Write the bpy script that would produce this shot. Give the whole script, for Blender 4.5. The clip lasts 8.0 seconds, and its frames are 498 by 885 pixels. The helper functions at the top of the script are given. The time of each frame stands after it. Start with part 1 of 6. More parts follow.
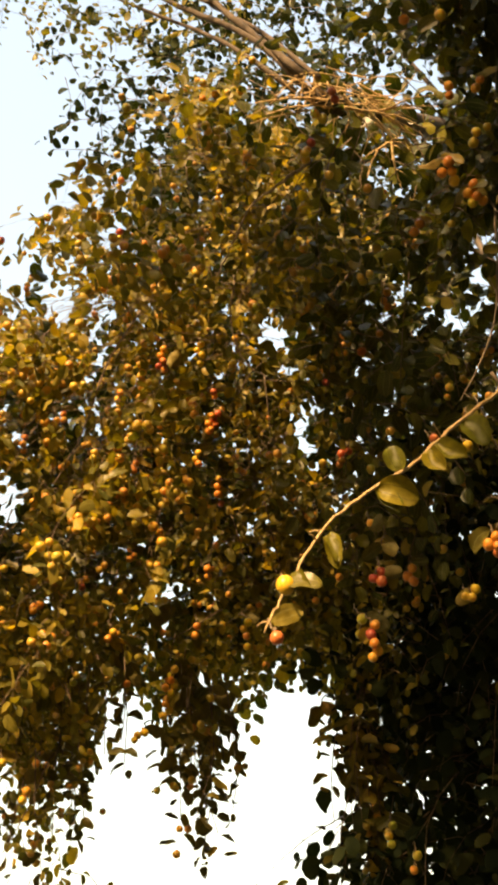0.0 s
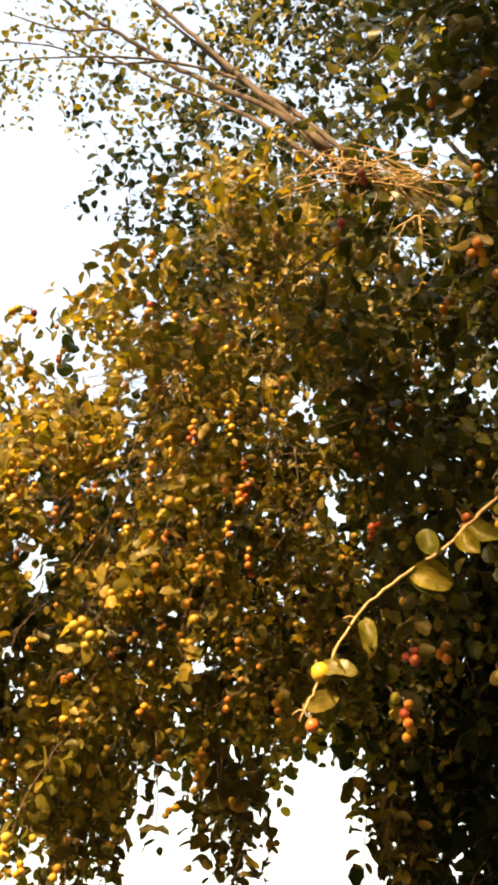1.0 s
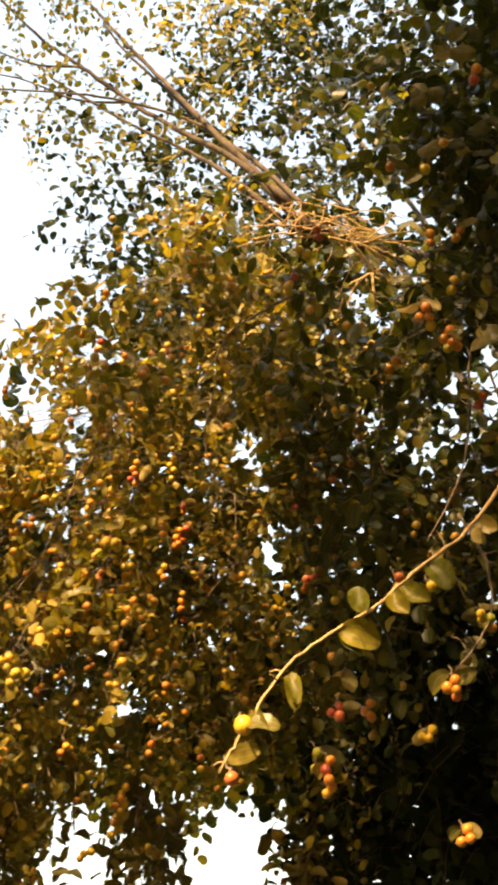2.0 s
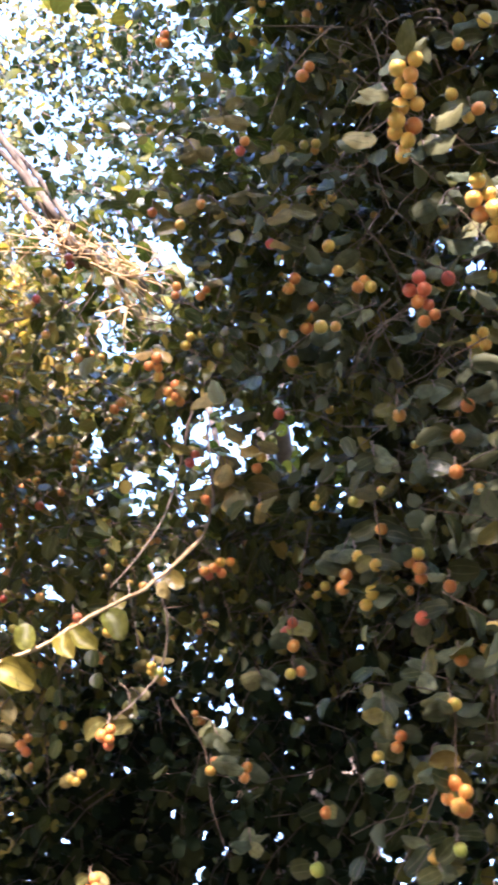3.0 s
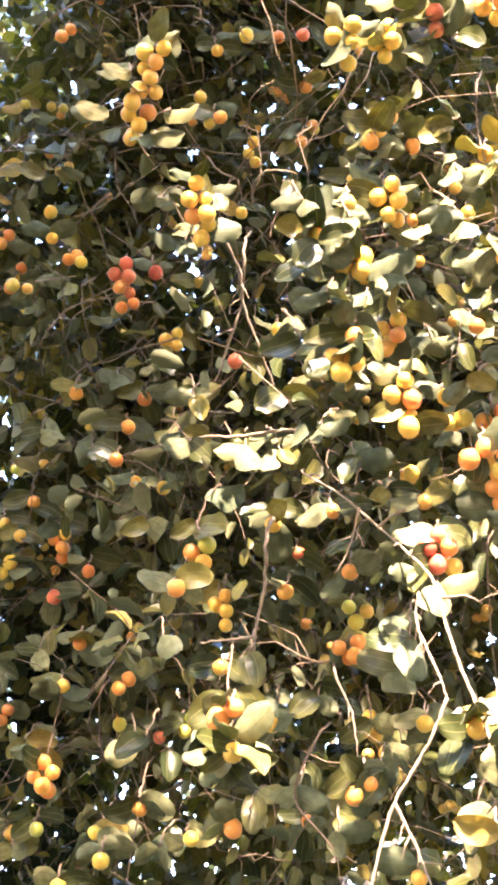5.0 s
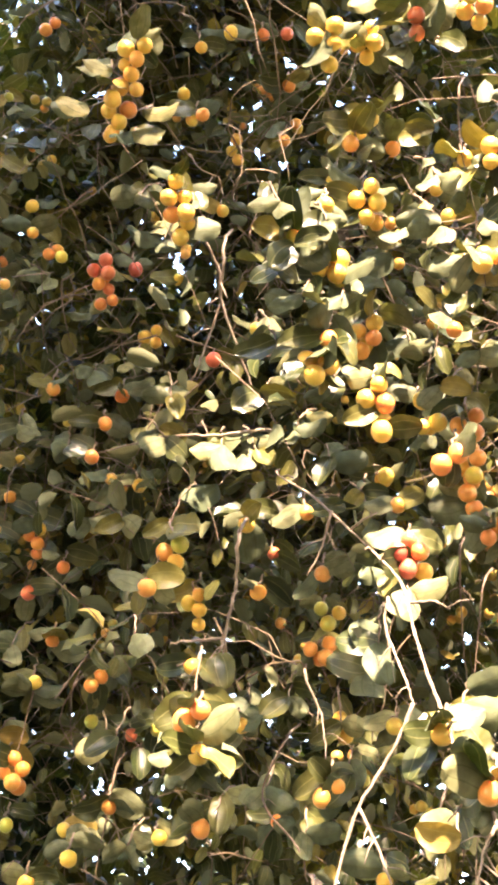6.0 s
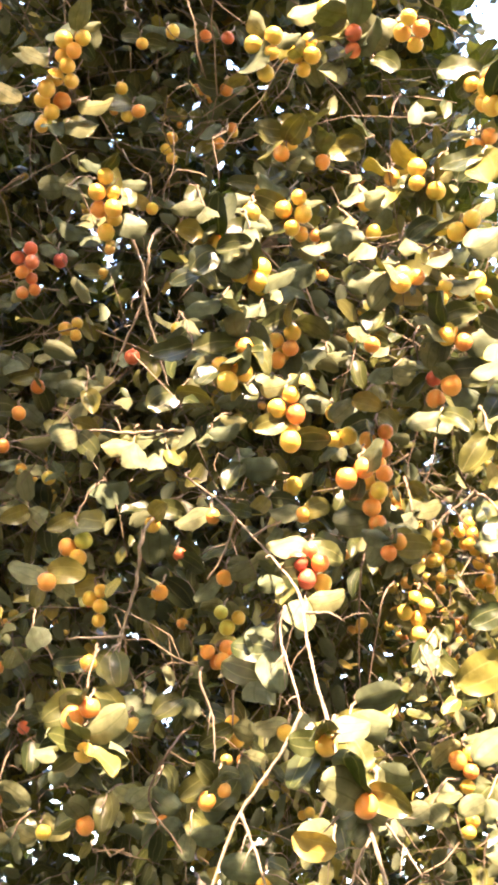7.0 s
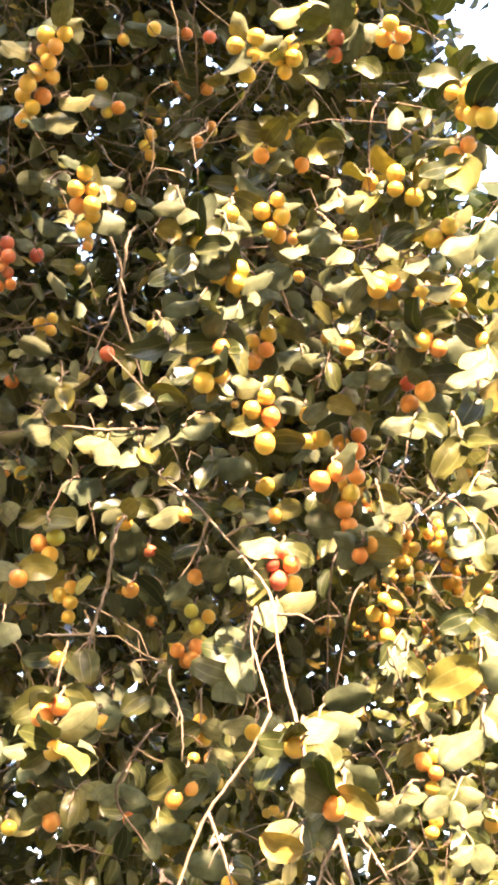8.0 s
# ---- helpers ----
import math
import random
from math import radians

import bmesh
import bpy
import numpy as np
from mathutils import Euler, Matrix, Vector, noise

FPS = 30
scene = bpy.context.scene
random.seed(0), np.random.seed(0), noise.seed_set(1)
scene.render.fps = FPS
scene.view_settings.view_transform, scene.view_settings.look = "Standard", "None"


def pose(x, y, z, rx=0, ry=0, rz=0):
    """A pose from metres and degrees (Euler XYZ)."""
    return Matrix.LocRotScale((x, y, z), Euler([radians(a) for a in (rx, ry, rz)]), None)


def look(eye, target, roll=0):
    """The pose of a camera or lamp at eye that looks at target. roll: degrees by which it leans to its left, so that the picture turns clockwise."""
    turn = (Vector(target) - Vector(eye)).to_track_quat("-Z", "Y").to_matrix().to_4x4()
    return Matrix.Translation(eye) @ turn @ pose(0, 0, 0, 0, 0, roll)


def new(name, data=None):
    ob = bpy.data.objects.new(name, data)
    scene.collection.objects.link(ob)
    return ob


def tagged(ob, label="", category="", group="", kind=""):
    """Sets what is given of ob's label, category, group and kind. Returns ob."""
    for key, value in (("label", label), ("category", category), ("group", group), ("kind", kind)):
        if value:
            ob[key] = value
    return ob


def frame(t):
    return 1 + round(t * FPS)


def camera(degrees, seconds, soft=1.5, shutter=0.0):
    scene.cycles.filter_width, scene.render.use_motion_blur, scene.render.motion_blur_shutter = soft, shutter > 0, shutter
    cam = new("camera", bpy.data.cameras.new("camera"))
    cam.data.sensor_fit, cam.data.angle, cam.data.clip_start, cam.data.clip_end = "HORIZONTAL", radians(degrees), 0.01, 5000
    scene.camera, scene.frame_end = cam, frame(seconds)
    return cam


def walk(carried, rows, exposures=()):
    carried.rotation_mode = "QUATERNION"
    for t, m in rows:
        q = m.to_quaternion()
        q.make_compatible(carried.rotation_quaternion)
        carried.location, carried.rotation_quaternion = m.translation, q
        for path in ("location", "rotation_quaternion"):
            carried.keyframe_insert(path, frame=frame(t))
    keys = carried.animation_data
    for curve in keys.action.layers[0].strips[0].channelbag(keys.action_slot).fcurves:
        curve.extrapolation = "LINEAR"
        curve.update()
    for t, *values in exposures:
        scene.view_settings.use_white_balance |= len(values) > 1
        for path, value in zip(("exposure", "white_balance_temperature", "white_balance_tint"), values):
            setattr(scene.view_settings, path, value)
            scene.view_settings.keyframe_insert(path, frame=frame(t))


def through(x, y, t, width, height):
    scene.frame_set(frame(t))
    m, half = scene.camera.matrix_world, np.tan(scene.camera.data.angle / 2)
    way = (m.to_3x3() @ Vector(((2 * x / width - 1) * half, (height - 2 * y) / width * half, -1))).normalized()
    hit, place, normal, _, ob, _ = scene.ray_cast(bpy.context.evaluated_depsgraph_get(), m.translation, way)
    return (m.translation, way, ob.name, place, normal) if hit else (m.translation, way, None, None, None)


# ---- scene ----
# ---------- camera and walk ----------
cam = camera(23.52, 8.0, soft=3.6, shutter=0.2)
walk(cam, [
    (0.0, pose(0.000, 0.000, 1.600, 129.55, 0, 0.01) @ pose(0, 0, 0, 0, 0, -1.43)),
    (0.5, pose(0.005, -0.017, 1.614, 131.63, 0, 1.72) @ pose(0, 0, 0, 0, 0, -0.52)),
    (1.0, pose(-0.010, -0.036, 1.623, 132.15, 0, 1.56) @ pose(0, 0, 0, 0, 0, -0.55)),
    (1.2, pose(-0.012, -0.045, 1.628, 132.28, 0, 1.57) @ pose(0, 0, 0, 0, 0, -0.48)),
    (2.3, pose(0.010, -0.055, 1.625, 134.78, 0, -6.08) @ pose(0, 0, 0, 0, 0, 0.85)),
    (2.5, pose(0.024, -0.066, 1.632, 135.00, 0, -9.71) @ pose(0, 0, 0, 0, 0, 0.60)),
    (3.0, pose(0.065, -0.091, 1.653, 135.07, 0, -18.34) @ pose(0, 0, 0, 0, 0, 0.25)),
    (3.5, pose(0.090, -0.087, 1.642, 134.99, 0, -26.43) @ pose(0, 0, 0, 0, 0, 1.63)),
    (4.0, pose(0.110, -0.094, 1.645, 134.28, 0, -30.41) @ pose(0, 0, 0, 0, 0, 1.06)),
    (4.5, pose(0.123, -0.090, 1.645, 134.30, 0, -35.16) @ pose(0, 0, 0, 0, 0, 0.36)),
    (4.7, pose(0.121, -0.102, 1.643, 134.65, 0, -36.77) @ pose(0, 0, 0, 0, 0, 0.02)),
    (5.8, pose(0.132, -0.114, 1.648, 134.70, 0, -38.15) @ pose(0, 0, 0, 0, 0, -0.66)),
    (6.0, pose(0.131, -0.120, 1.650, 134.34, 0, -38.41) @ pose(0, 0, 0, 0, 0, -0.08)),
    (6.5, pose(0.135, -0.123, 1.653, 134.37, 0, -41.63) @ pose(0, 0, 0, 0, 0, 0.01)),
    (7.0, pose(0.136, -0.135, 1.651, 134.23, 0, -43.53) @ pose(0, 0, 0, 0, 0, 0.24)),
    (7.5, pose(0.132, -0.126, 1.644, 134.50, 0, -44.84) @ pose(0, 0, 0, 0, 0, 0.06)),
    (8.0, pose(0.126, -0.137, 1.652, 133.97, 0, -45.62) @ pose(0, 0, 0, 0, 0, 0.00)),
], exposures=[
    (0.0, 1.93, 7400, 24), (0.5, 2.43, 7200, 24), (1.2, 2.18, 7200, 25), (2.3, 2.33, 7100, 24), (2.7, 2.62, 6000, 19),
    (3.1, 4.10, 4300, 42), (3.6, 4.94, 4400, 43), (4.7, 4.86, 4900, 37), (6.2, 4.52, 5200, 33), (8.0, 4.38, 5450, 33),
])

# ---------- sky and sun ----------
SUN_BEARING, SUN_HEIGHT = 210.0, 36.0   # degrees clockwise from +y, and above the horizon
world = bpy.data.worlds.new("sky")
scene.world = world
world.use_nodes = True
wt = world.node_tree
sky = wt.nodes.new("ShaderNodeTexSky")
sky.sky_type = "NISHITA"
sky.sun_disc = False
sky.sun_elevation = radians(SUN_HEIGHT)
sky.sun_rotation = radians(SUN_BEARING)
sky.air_density, sky.dust_density, sky.ozone_density = 3.0, 1.0, 0.5
haze = wt.nodes.new("ShaderNodeHueSaturation")      # a milky, hazy sky
haze.inputs["Saturation"].default_value = 1.0
wt.links.new(sky.outputs[0], haze.inputs["Color"])
wt.links.new(haze.outputs[0], wt.nodes["Background"].inputs[0])
wt.nodes["Background"].inputs[1].default_value = 0.11
sun_data = bpy.data.lights.new("sun", "SUN")
sun_data.energy, sun_data.angle, sun_data.color = 3.5, radians(2.5), (1.0, 0.71, 0.35)
sun = new("sun", sun_data)
sb, sh = radians(SUN_BEARING), radians(SUN_HEIGHT)
TO_SUN = Vector((math.sin(sb) * math.cos(sh), math.cos(sb) * math.cos(sh), math.sin(sh)))
sun.matrix_world = look(TO_SUN * 30, (0, 0, 0))


# ---------- materials ----------
def material(name):
    m = bpy.data.materials.new(name)
    m.use_nodes = True
    return m, m.node_tree.nodes, m.node_tree.links, m.node_tree.nodes["Principled BSDF"]


def ramp(nodes, stops):
    r = nodes.new("ShaderNodeValToRGB")
    e = r.color_ramp.elements
    while len(e) < len(stops):
        e.new(0.5)
    for k, (at, c) in enumerate(stops):
        e[k].position, e[k].color = at, (*c, 1)
    return r


def leaf_material(name, stops, glow, rough, spread, joined, vein, gloss=0.25, through=(1.9, 1.8, 0.45), vein_tone=(0.42, 0.40, 0.18)):
    """A leaf blade: colours drawn leaf by leaf, three long veins, light let through."""
    m, n, l, bsdf = material(name)
    if joined:
        rnd = n.new("ShaderNodeNewGeometry").outputs["Random Per Island"]
    else:
        rnd = n.new("ShaderNodeObjectInfo").outputs["Random"]
    tone = ramp(n, stops)
    l.new(rnd, tone.inputs[0])
    coord = n.new("ShaderNodeTexCoord")
    patchy = n.new("ShaderNodeTexNoise")
    patchy.inputs["Scale"].default_value, patchy.inputs["Detail"].default_value = (60 if joined else 4), 6
    l.new(coord.outputs["Object"], patchy.inputs["Vector"])
    mottled = n.new("ShaderNodeMixRGB")
    mottled.blend_type = "OVERLAY"
    mottled.inputs[0].default_value = spread
    l.new(tone.outputs[0], mottled.inputs[1])
    l.new(patchy.outputs[0], mottled.inputs[2])
    # veins: along the blade, bowed with it
    uv = n.new("ShaderNodeUVMap")
    wave = n.new("ShaderNodeTexWave")
    wave.wave_type, wave.bands_direction = "BANDS", "Y"
    wave.inputs["Scale"].default_value, wave.inputs["Distortion"].default_value = 0.475, 0.6
    wave.inputs["Detail"].default_value = 1
    l.new(uv.outputs[0], wave.inputs["Vector"])
    thin = n.new("ShaderNodeMath")
    thin.operation, thin.inputs[1].default_value = "POWER", 45
    l.new(wave.outputs["Fac"], thin.inputs[0])
    amount = n.new("ShaderNodeMath")
    amount.operation, amount.inputs[1].default_value = "MULTIPLY", vein
    l.new(thin.outputs[0], amount.inputs[0])
    veined = n.new("ShaderNodeMixRGB")
    veined.inputs[2].default_value = (*vein_tone, 1)
    l.new(amount.outputs[0], veined.inputs[0])
    l.new(mottled.outputs[0], veined.inputs[1])
    l.new(veined.outputs[0], bsdf.inputs["Base Color"])
    bsdf.inputs["Roughness"].default_value = rough
    bsdf.inputs["Specular IOR Level"].default_value = gloss
    bump = n.new("ShaderNodeBump")
    bump.inputs["Strength"].default_value, bump.inputs["Distance"].default_value = 0.4, 0.0015
    l.new(patchy.outputs[0], bump.inputs["Height"])
    l.new(bump.outputs[0], bsdf.inputs["Normal"])
    through_leaf = n.new("ShaderNodeBsdfTranslucent")
    warm = n.new("ShaderNodeMixRGB")
    warm.blend_type = "MULTIPLY"
    warm.inputs[0].default_value = 1
    warm.inputs[2].default_value = (*through, 1)
    l.new(veined.outputs[0], warm.inputs[1])
    l.new(warm.outputs[0], through_leaf.inputs[0])
    mix = n.new("ShaderNodeMixShader")
    mix.inputs[0].default_value = glow
    l.new(bsdf.outputs[0], mix.inputs[1])
    l.new(through_leaf.outputs[0], mix.inputs[2])
    l.new(mix.outputs[0], n["Material Output"].inputs[0])
    return m


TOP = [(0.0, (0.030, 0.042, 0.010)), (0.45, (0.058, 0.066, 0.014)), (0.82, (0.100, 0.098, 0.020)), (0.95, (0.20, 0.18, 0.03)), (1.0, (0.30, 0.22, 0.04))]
UNDER = [(0.0, (0.080, 0.100, 0.050)), (0.5, (0.128, 0.140, 0.066)), (0.9, (0.175, 0.178, 0.074)), (1.0, (0.24, 0.22, 0.070))]
# golden tones put warm sunlight into the lit tree's leaf colour
SUN_GOLD_TOP = [(0.0, (0.070, 0.076, 0.016)), (0.45, (0.150, 0.134, 0.024)), (0.82, (0.255, 0.205, 0.034)), (1.0, (0.40, 0.285, 0.045))]
SUN_GOLD_UNDER = [(0.0, (0.11, 0.10, 0.030)), (0.5, (0.20, 0.165, 0.045)), (0.9, (0.30, 0.235, 0.06)), (1.0, (0.40, 0.27, 0.06))]
# shade is put into this dark green, for trees that stand dark
SHADED_GREEN = [(0.0, (0.012, 0.020, 0.009)), (0.6, (0.024, 0.035, 0.014)), (1.0, (0.060, 0.066, 0.022))]
leaf_top = leaf_material("leaf_top", TOP, 0.36, 0.34, 0.5, False, 0.28, 0.42)
leaf_under = leaf_material("leaf_underside", UNDER, 0.34, 0.6, 0.7, False, 0.75, 0.28, (1.3, 1.35, 0.4), (0.075, 0.085, 0.022))
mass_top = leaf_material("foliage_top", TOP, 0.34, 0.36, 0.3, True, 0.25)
mass_under = leaf_material("foliage_underside", UNDER, 0.32, 0.6, 0.35, True, 0.5, 0.35, (1.2, 1.2, 0.4), (0.075, 0.085, 0.022))
sun_gold_top = leaf_material("sunlit_foliage_top", SUN_GOLD_TOP, 0.36, 0.4, 0.3, True, 0.2)
sun_gold_under = leaf_material("sunlit_foliage_underside", SUN_GOLD_UNDER, 0.32, 0.75, 0.25, True, 0.2, 0.25, (1.4, 1.3, 0.4))
sun_gold_leaf = leaf_material("sunlit_leaf_top", SUN_GOLD_TOP, 0.36, 0.38, 0.5, False, 0.45, 0.35)
sun_gold_leaf_under = leaf_material("sunlit_leaf_underside", SUN_GOLD_UNDER, 0.34, 0.6, 0.5, False, 0.6, 0.3, (1.4, 1.3, 0.4), (0.075, 0.075, 0.02))
shaded_leaf = leaf_material("shaded_foliage", SHADED_GREEN, 0.12, 0.8, 0.3, True, 0.0, 0.1)
YELLOW_GREEN = [(0.0, (0.10, 0.11, 0.008)), (0.6, (0.16, 0.145, 0.009)), (1.0, (0.21, 0.175, 0.012))]
yellow_leaf = leaf_material("yellow_green_leaf", YELLOW_GREEN, 0.4, 0.5, 0.8, False, 0.6, 0.35, (1.9, 1.8, 0.45), (0.05, 0.05, 0.01))


def bark_material(name, dark, light, size):
    m, n, l, bsdf = material(name)
    coord = n.new("ShaderNodeTexCoord")
    a = n.new("ShaderNodeTexNoise")
    a.inputs["Scale"].default_value, a.inputs["Detail"].default_value, a.inputs["Roughness"].default_value = size, 8, 0.7
    l.new(coord.outputs["Object"], a.inputs["Vector"])
    r = ramp(n, [(0.3, dark), (0.52, [0.5 * (p + q) for p, q in zip(dark, light)]), (0.72, light)])
    l.new(a.outputs[0], r.inputs[0])
    l.new(r.outputs[0], bsdf.inputs["Base Color"])
    bsdf.inputs["Roughness"].default_value = 0.85
    b = n.new("ShaderNodeBump")
    b.inputs["Strength"].default_value, b.inputs["Distance"].default_value = 0.6, 0.004
    l.new(a.outputs[0], b.inputs["Height"])
    l.new(b.outputs[0], bsdf.inputs["Normal"])
    return m


bark = bark_material("bark", (0.05, 0.037, 0.026), (0.17, 0.13, 0.09), 22)
twig_bark = bark_material("twig_bark", (0.11, 0.08, 0.045), (0.28, 0.21, 0.13), 90)
pale_bark = bark_material("pale_twig", (0.14, 0.105, 0.07), (0.34, 0.27, 0.19), 90)
brown_twig = bark_material("brown_twig", (0.10, 0.065, 0.04), (0.26, 0.19, 0.12), 90)
dry_wood = bark_material("dry_wood", (0.36, 0.24, 0.10), (0.70, 0.52, 0.26), 60)


def fruit_material(name, a, b, c, joined=False):
    m, n, l, bsdf = material(name)
    rnd = n.new("ShaderNodeNewGeometry").outputs["Random Per Island"] if joined else n.new("ShaderNodeObjectInfo").outputs["Random"]
    coord = n.new("ShaderNodeTexCoord")
    blush = n.new("ShaderNodeTexNoise")
    blush.inputs["Scale"].default_value, blush.inputs["Detail"].default_value = (55 if joined else 1.6), 3
    l.new(coord.outputs["Object"], blush.inputs["Vector"])
    add = n.new("ShaderNodeMath")
    add.operation = "MULTIPLY_ADD"
    add.inputs[1].default_value = 0.7
    half = n.new("ShaderNodeMath")
    half.operation, half.inputs[1].default_value = "MULTIPLY", 0.4
    l.new(blush.outputs[0], half.inputs[0])
    l.new(rnd, add.inputs[0])
    l.new(half.outputs[0], add.inputs[2])
    r = ramp(n, [(0.1, a), (0.5, b), (0.95, c)])
    l.new(add.outputs[0], r.inputs[0])
    speck = n.new("ShaderNodeTexNoise")
    speck.inputs["Scale"].default_value, speck.inputs["Detail"].default_value = (420 if joined else 11), 3
    l.new(coord.outputs["Object"], speck.inputs["Vector"])
    sr = ramp(n, [(0.62, (0, 0, 0)), (0.75, (0.55, 0.55, 0.55))])
    l.new(speck.outputs[0], sr.inputs[0])
    spotted = n.new("ShaderNodeMixRGB")
    spotted.inputs[2].default_value = (0.32, 0.17, 0.05, 1)
    l.new(sr.outputs[0], spotted.inputs[0])
    l.new(r.outputs[0], spotted.inputs[1])
    l.new(spotted.outputs[0], bsdf.inputs["Base Color"])
    bsdf.inputs["Roughness"].default_value = 0.36
    bsdf.inputs["Subsurface Weight"].default_value = 0.3
    bsdf.inputs["Subsurface Radius"].default_value = (0.006, 0.003, 0.001)
    bsdf.inputs["Subsurface Scale"].default_value = 1.0
    return m


FRUIT = {
    "g": fruit_material("green_fruit", (0.28, 0.32, 0.03), (0.42, 0.42, 0.04), (0.54, 0.46, 0.04)),
    "y": fruit_material("yellow_fruit", (0.62, 0.48, 0.035), (0.66, 0.45, 0.035), (0.67, 0.395, 0.035)),
    "o": fruit_material("orange_fruit", (0.68, 0.36, 0.035), (0.66, 0.29, 0.032), (0.61, 0.21, 0.03)),
    "r": fruit_material("red_fruit", (0.60, 0.20, 0.05), (0.52, 0.13, 0.045), (0.42, 0.075, 0.04)),
}
mass_fruit = fruit_material("small_fruit", (0.36, 0.33, 0.04), (0.56, 0.37, 0.04), (0.60, 0.26, 0.045), True)

earth, n, l, bsdf = material("dry_earth")
coord = n.new("ShaderNodeTexCoord")
en = n.new("ShaderNodeTexNoise")
en.inputs["Scale"].default_value, en.inputs["Detail"].default_value = 1.7, 10
l.new(coord.outputs["Object"], en.inputs["Vector"])
# ground is out of view; kept dark to weaken light bounced upward
er = ramp(n, [(0.3, (0.030, 0.026, 0.018)), (0.5, (0.048, 0.040, 0.027)), (0.62, (0.030, 0.042, 0.016)), (0.8, (0.040, 0.058, 0.018))])
l.new(en.outputs[0], er.inputs[0])
l.new(er.outputs[0], bsdf.inputs["Base Color"])
bsdf.inputs["Roughness"].default_value = 0.95

# ---------- ground ----------
gm = bpy.data.meshes.new("ground")
bm = bmesh.new()
bmesh.ops.create_grid(bm, x_segments=80, y_segments=80, size=600)
for v in bm.verts:
    far = math.hypot(v.co.x, v.co.y)
    v.co.z = 0.05 * noise.noise(v.co * 0.35) + 0.4 * noise.noise(v.co * 0.02) * min(1, far / 60)
bm.to_mesh(gm)
bm.free()
gm.materials.append(earth)
tagged(new("ground", gm), "unseen earth with green weeds, darkened to cut bounced light", "ground", kind="structure")

# ---------- building blocks ----------
STAND = Vector((0.06, -0.07, 1.64))     # bearings and heights of the canopy are taken from here
WHERE = {}                              # where each part's origin stands


def bearing(az, el, r):
    a, e = radians(az), radians(el)
    return STAND + Vector((math.sin(a) * math.cos(e), math.cos(a) * math.cos(e), math.sin(e))) * r


def tree_thing(name, base, label, group=""):
    ob = new(name)
    ob.location = base
    WHERE[ob.name] = Vector(base)
    return tagged(ob, label, "tree", group)


def part(name, mesh, at, parent, label="", turn=None, size=1.0, kind=""):
    """A mesh object as a part of a thing (or of a part), standing at a place of the world."""
    ob = new(name, mesh)
    ob.parent = parent
    ob.matrix_basis = Matrix.LocRotScale(Vector(at) - WHERE[parent.name], turn, (size, size, size))
    WHERE[ob.name] = Vector(at)
    if label or kind:
        tagged(ob, label, kind=kind)
    return ob


def curve_points(points, steps, wiggle, rng):
    """A Catmull-Rom line through the points, slightly knotty."""
    p = [Vector(q) for q in points]
    p = [p[0] * 2 - p[1]] + p + [p[-1] * 2 - p[-2]]
    out = []
    for k in range(1, len(p) - 2):
        a, b, c, d = p[k - 1:k + 3]
        for s in range(steps):
            t = s / steps
            q = 0.5 * ((2 * b) + (c - a) * t + (2 * a - 5 * b + 4 * c - d) * t * t + (3 * b - a - 3 * c + d) * t ** 3)
            out.append(q)
    out.append(p[-2])
    for k in range(1, len(out) - 1):
        out[k] = out[k] + Vector((rng.gauss(0, wiggle), rng.gauss(0, wiggle), rng.gauss(0, wiggle)))
    return out


def tube(verts, faces, line, r0, r1, sides, knots=0.0, rng=random):
    """Adds a tapered tube along a line; knots swells it at odd places."""
    start, count = len(verts), len(line)
    side = None
    for k, p in enumerate(line):
        ahead = (line[min(k + 1, count - 1)] - line[max(k - 1, 0)])
        ahead = ahead.normalized() if ahead.length > 1e-9 else Vector((0, 0, -1))
        if side is None:
            side = ahead.orthogonal().normalized()
        side = (side - ahead * side.dot(ahead)).normalized()
        up = ahead.cross(side)
        r = (r0 + (r1 - r0) * k / (count - 1)) * (1 + knots * (rng.random() - 0.3))
        for s in range(sides):
            a = 2 * math.pi * s / sides
            verts.append(p + (side * math.cos(a) + up * math.sin(a)) * r)
    for k in range(count - 1):
        for s in range(sides):
            a, b = start + k * sides + s, start + k * sides + (s + 1) % sides
            faces.append((a, b, b + sides, a + sides))
    faces.append(tuple(start + s for s in reversed(range(sides))))
    faces.append(tuple(start + (count - 1) * sides + s for s in range(sides)))


def solid(name, verts, faces, mat, origin=(0, 0, 0), smooth=True):
    o = Vector(origin)
    me = bpy.data.meshes.new(name)
    me.from_pydata([v - o for v in verts], [], faces)
    me.materials.append(mat)
    if smooth:
        me.polygons.foreach_set("use_smooth", [True] * len(me.polygons))
    return me


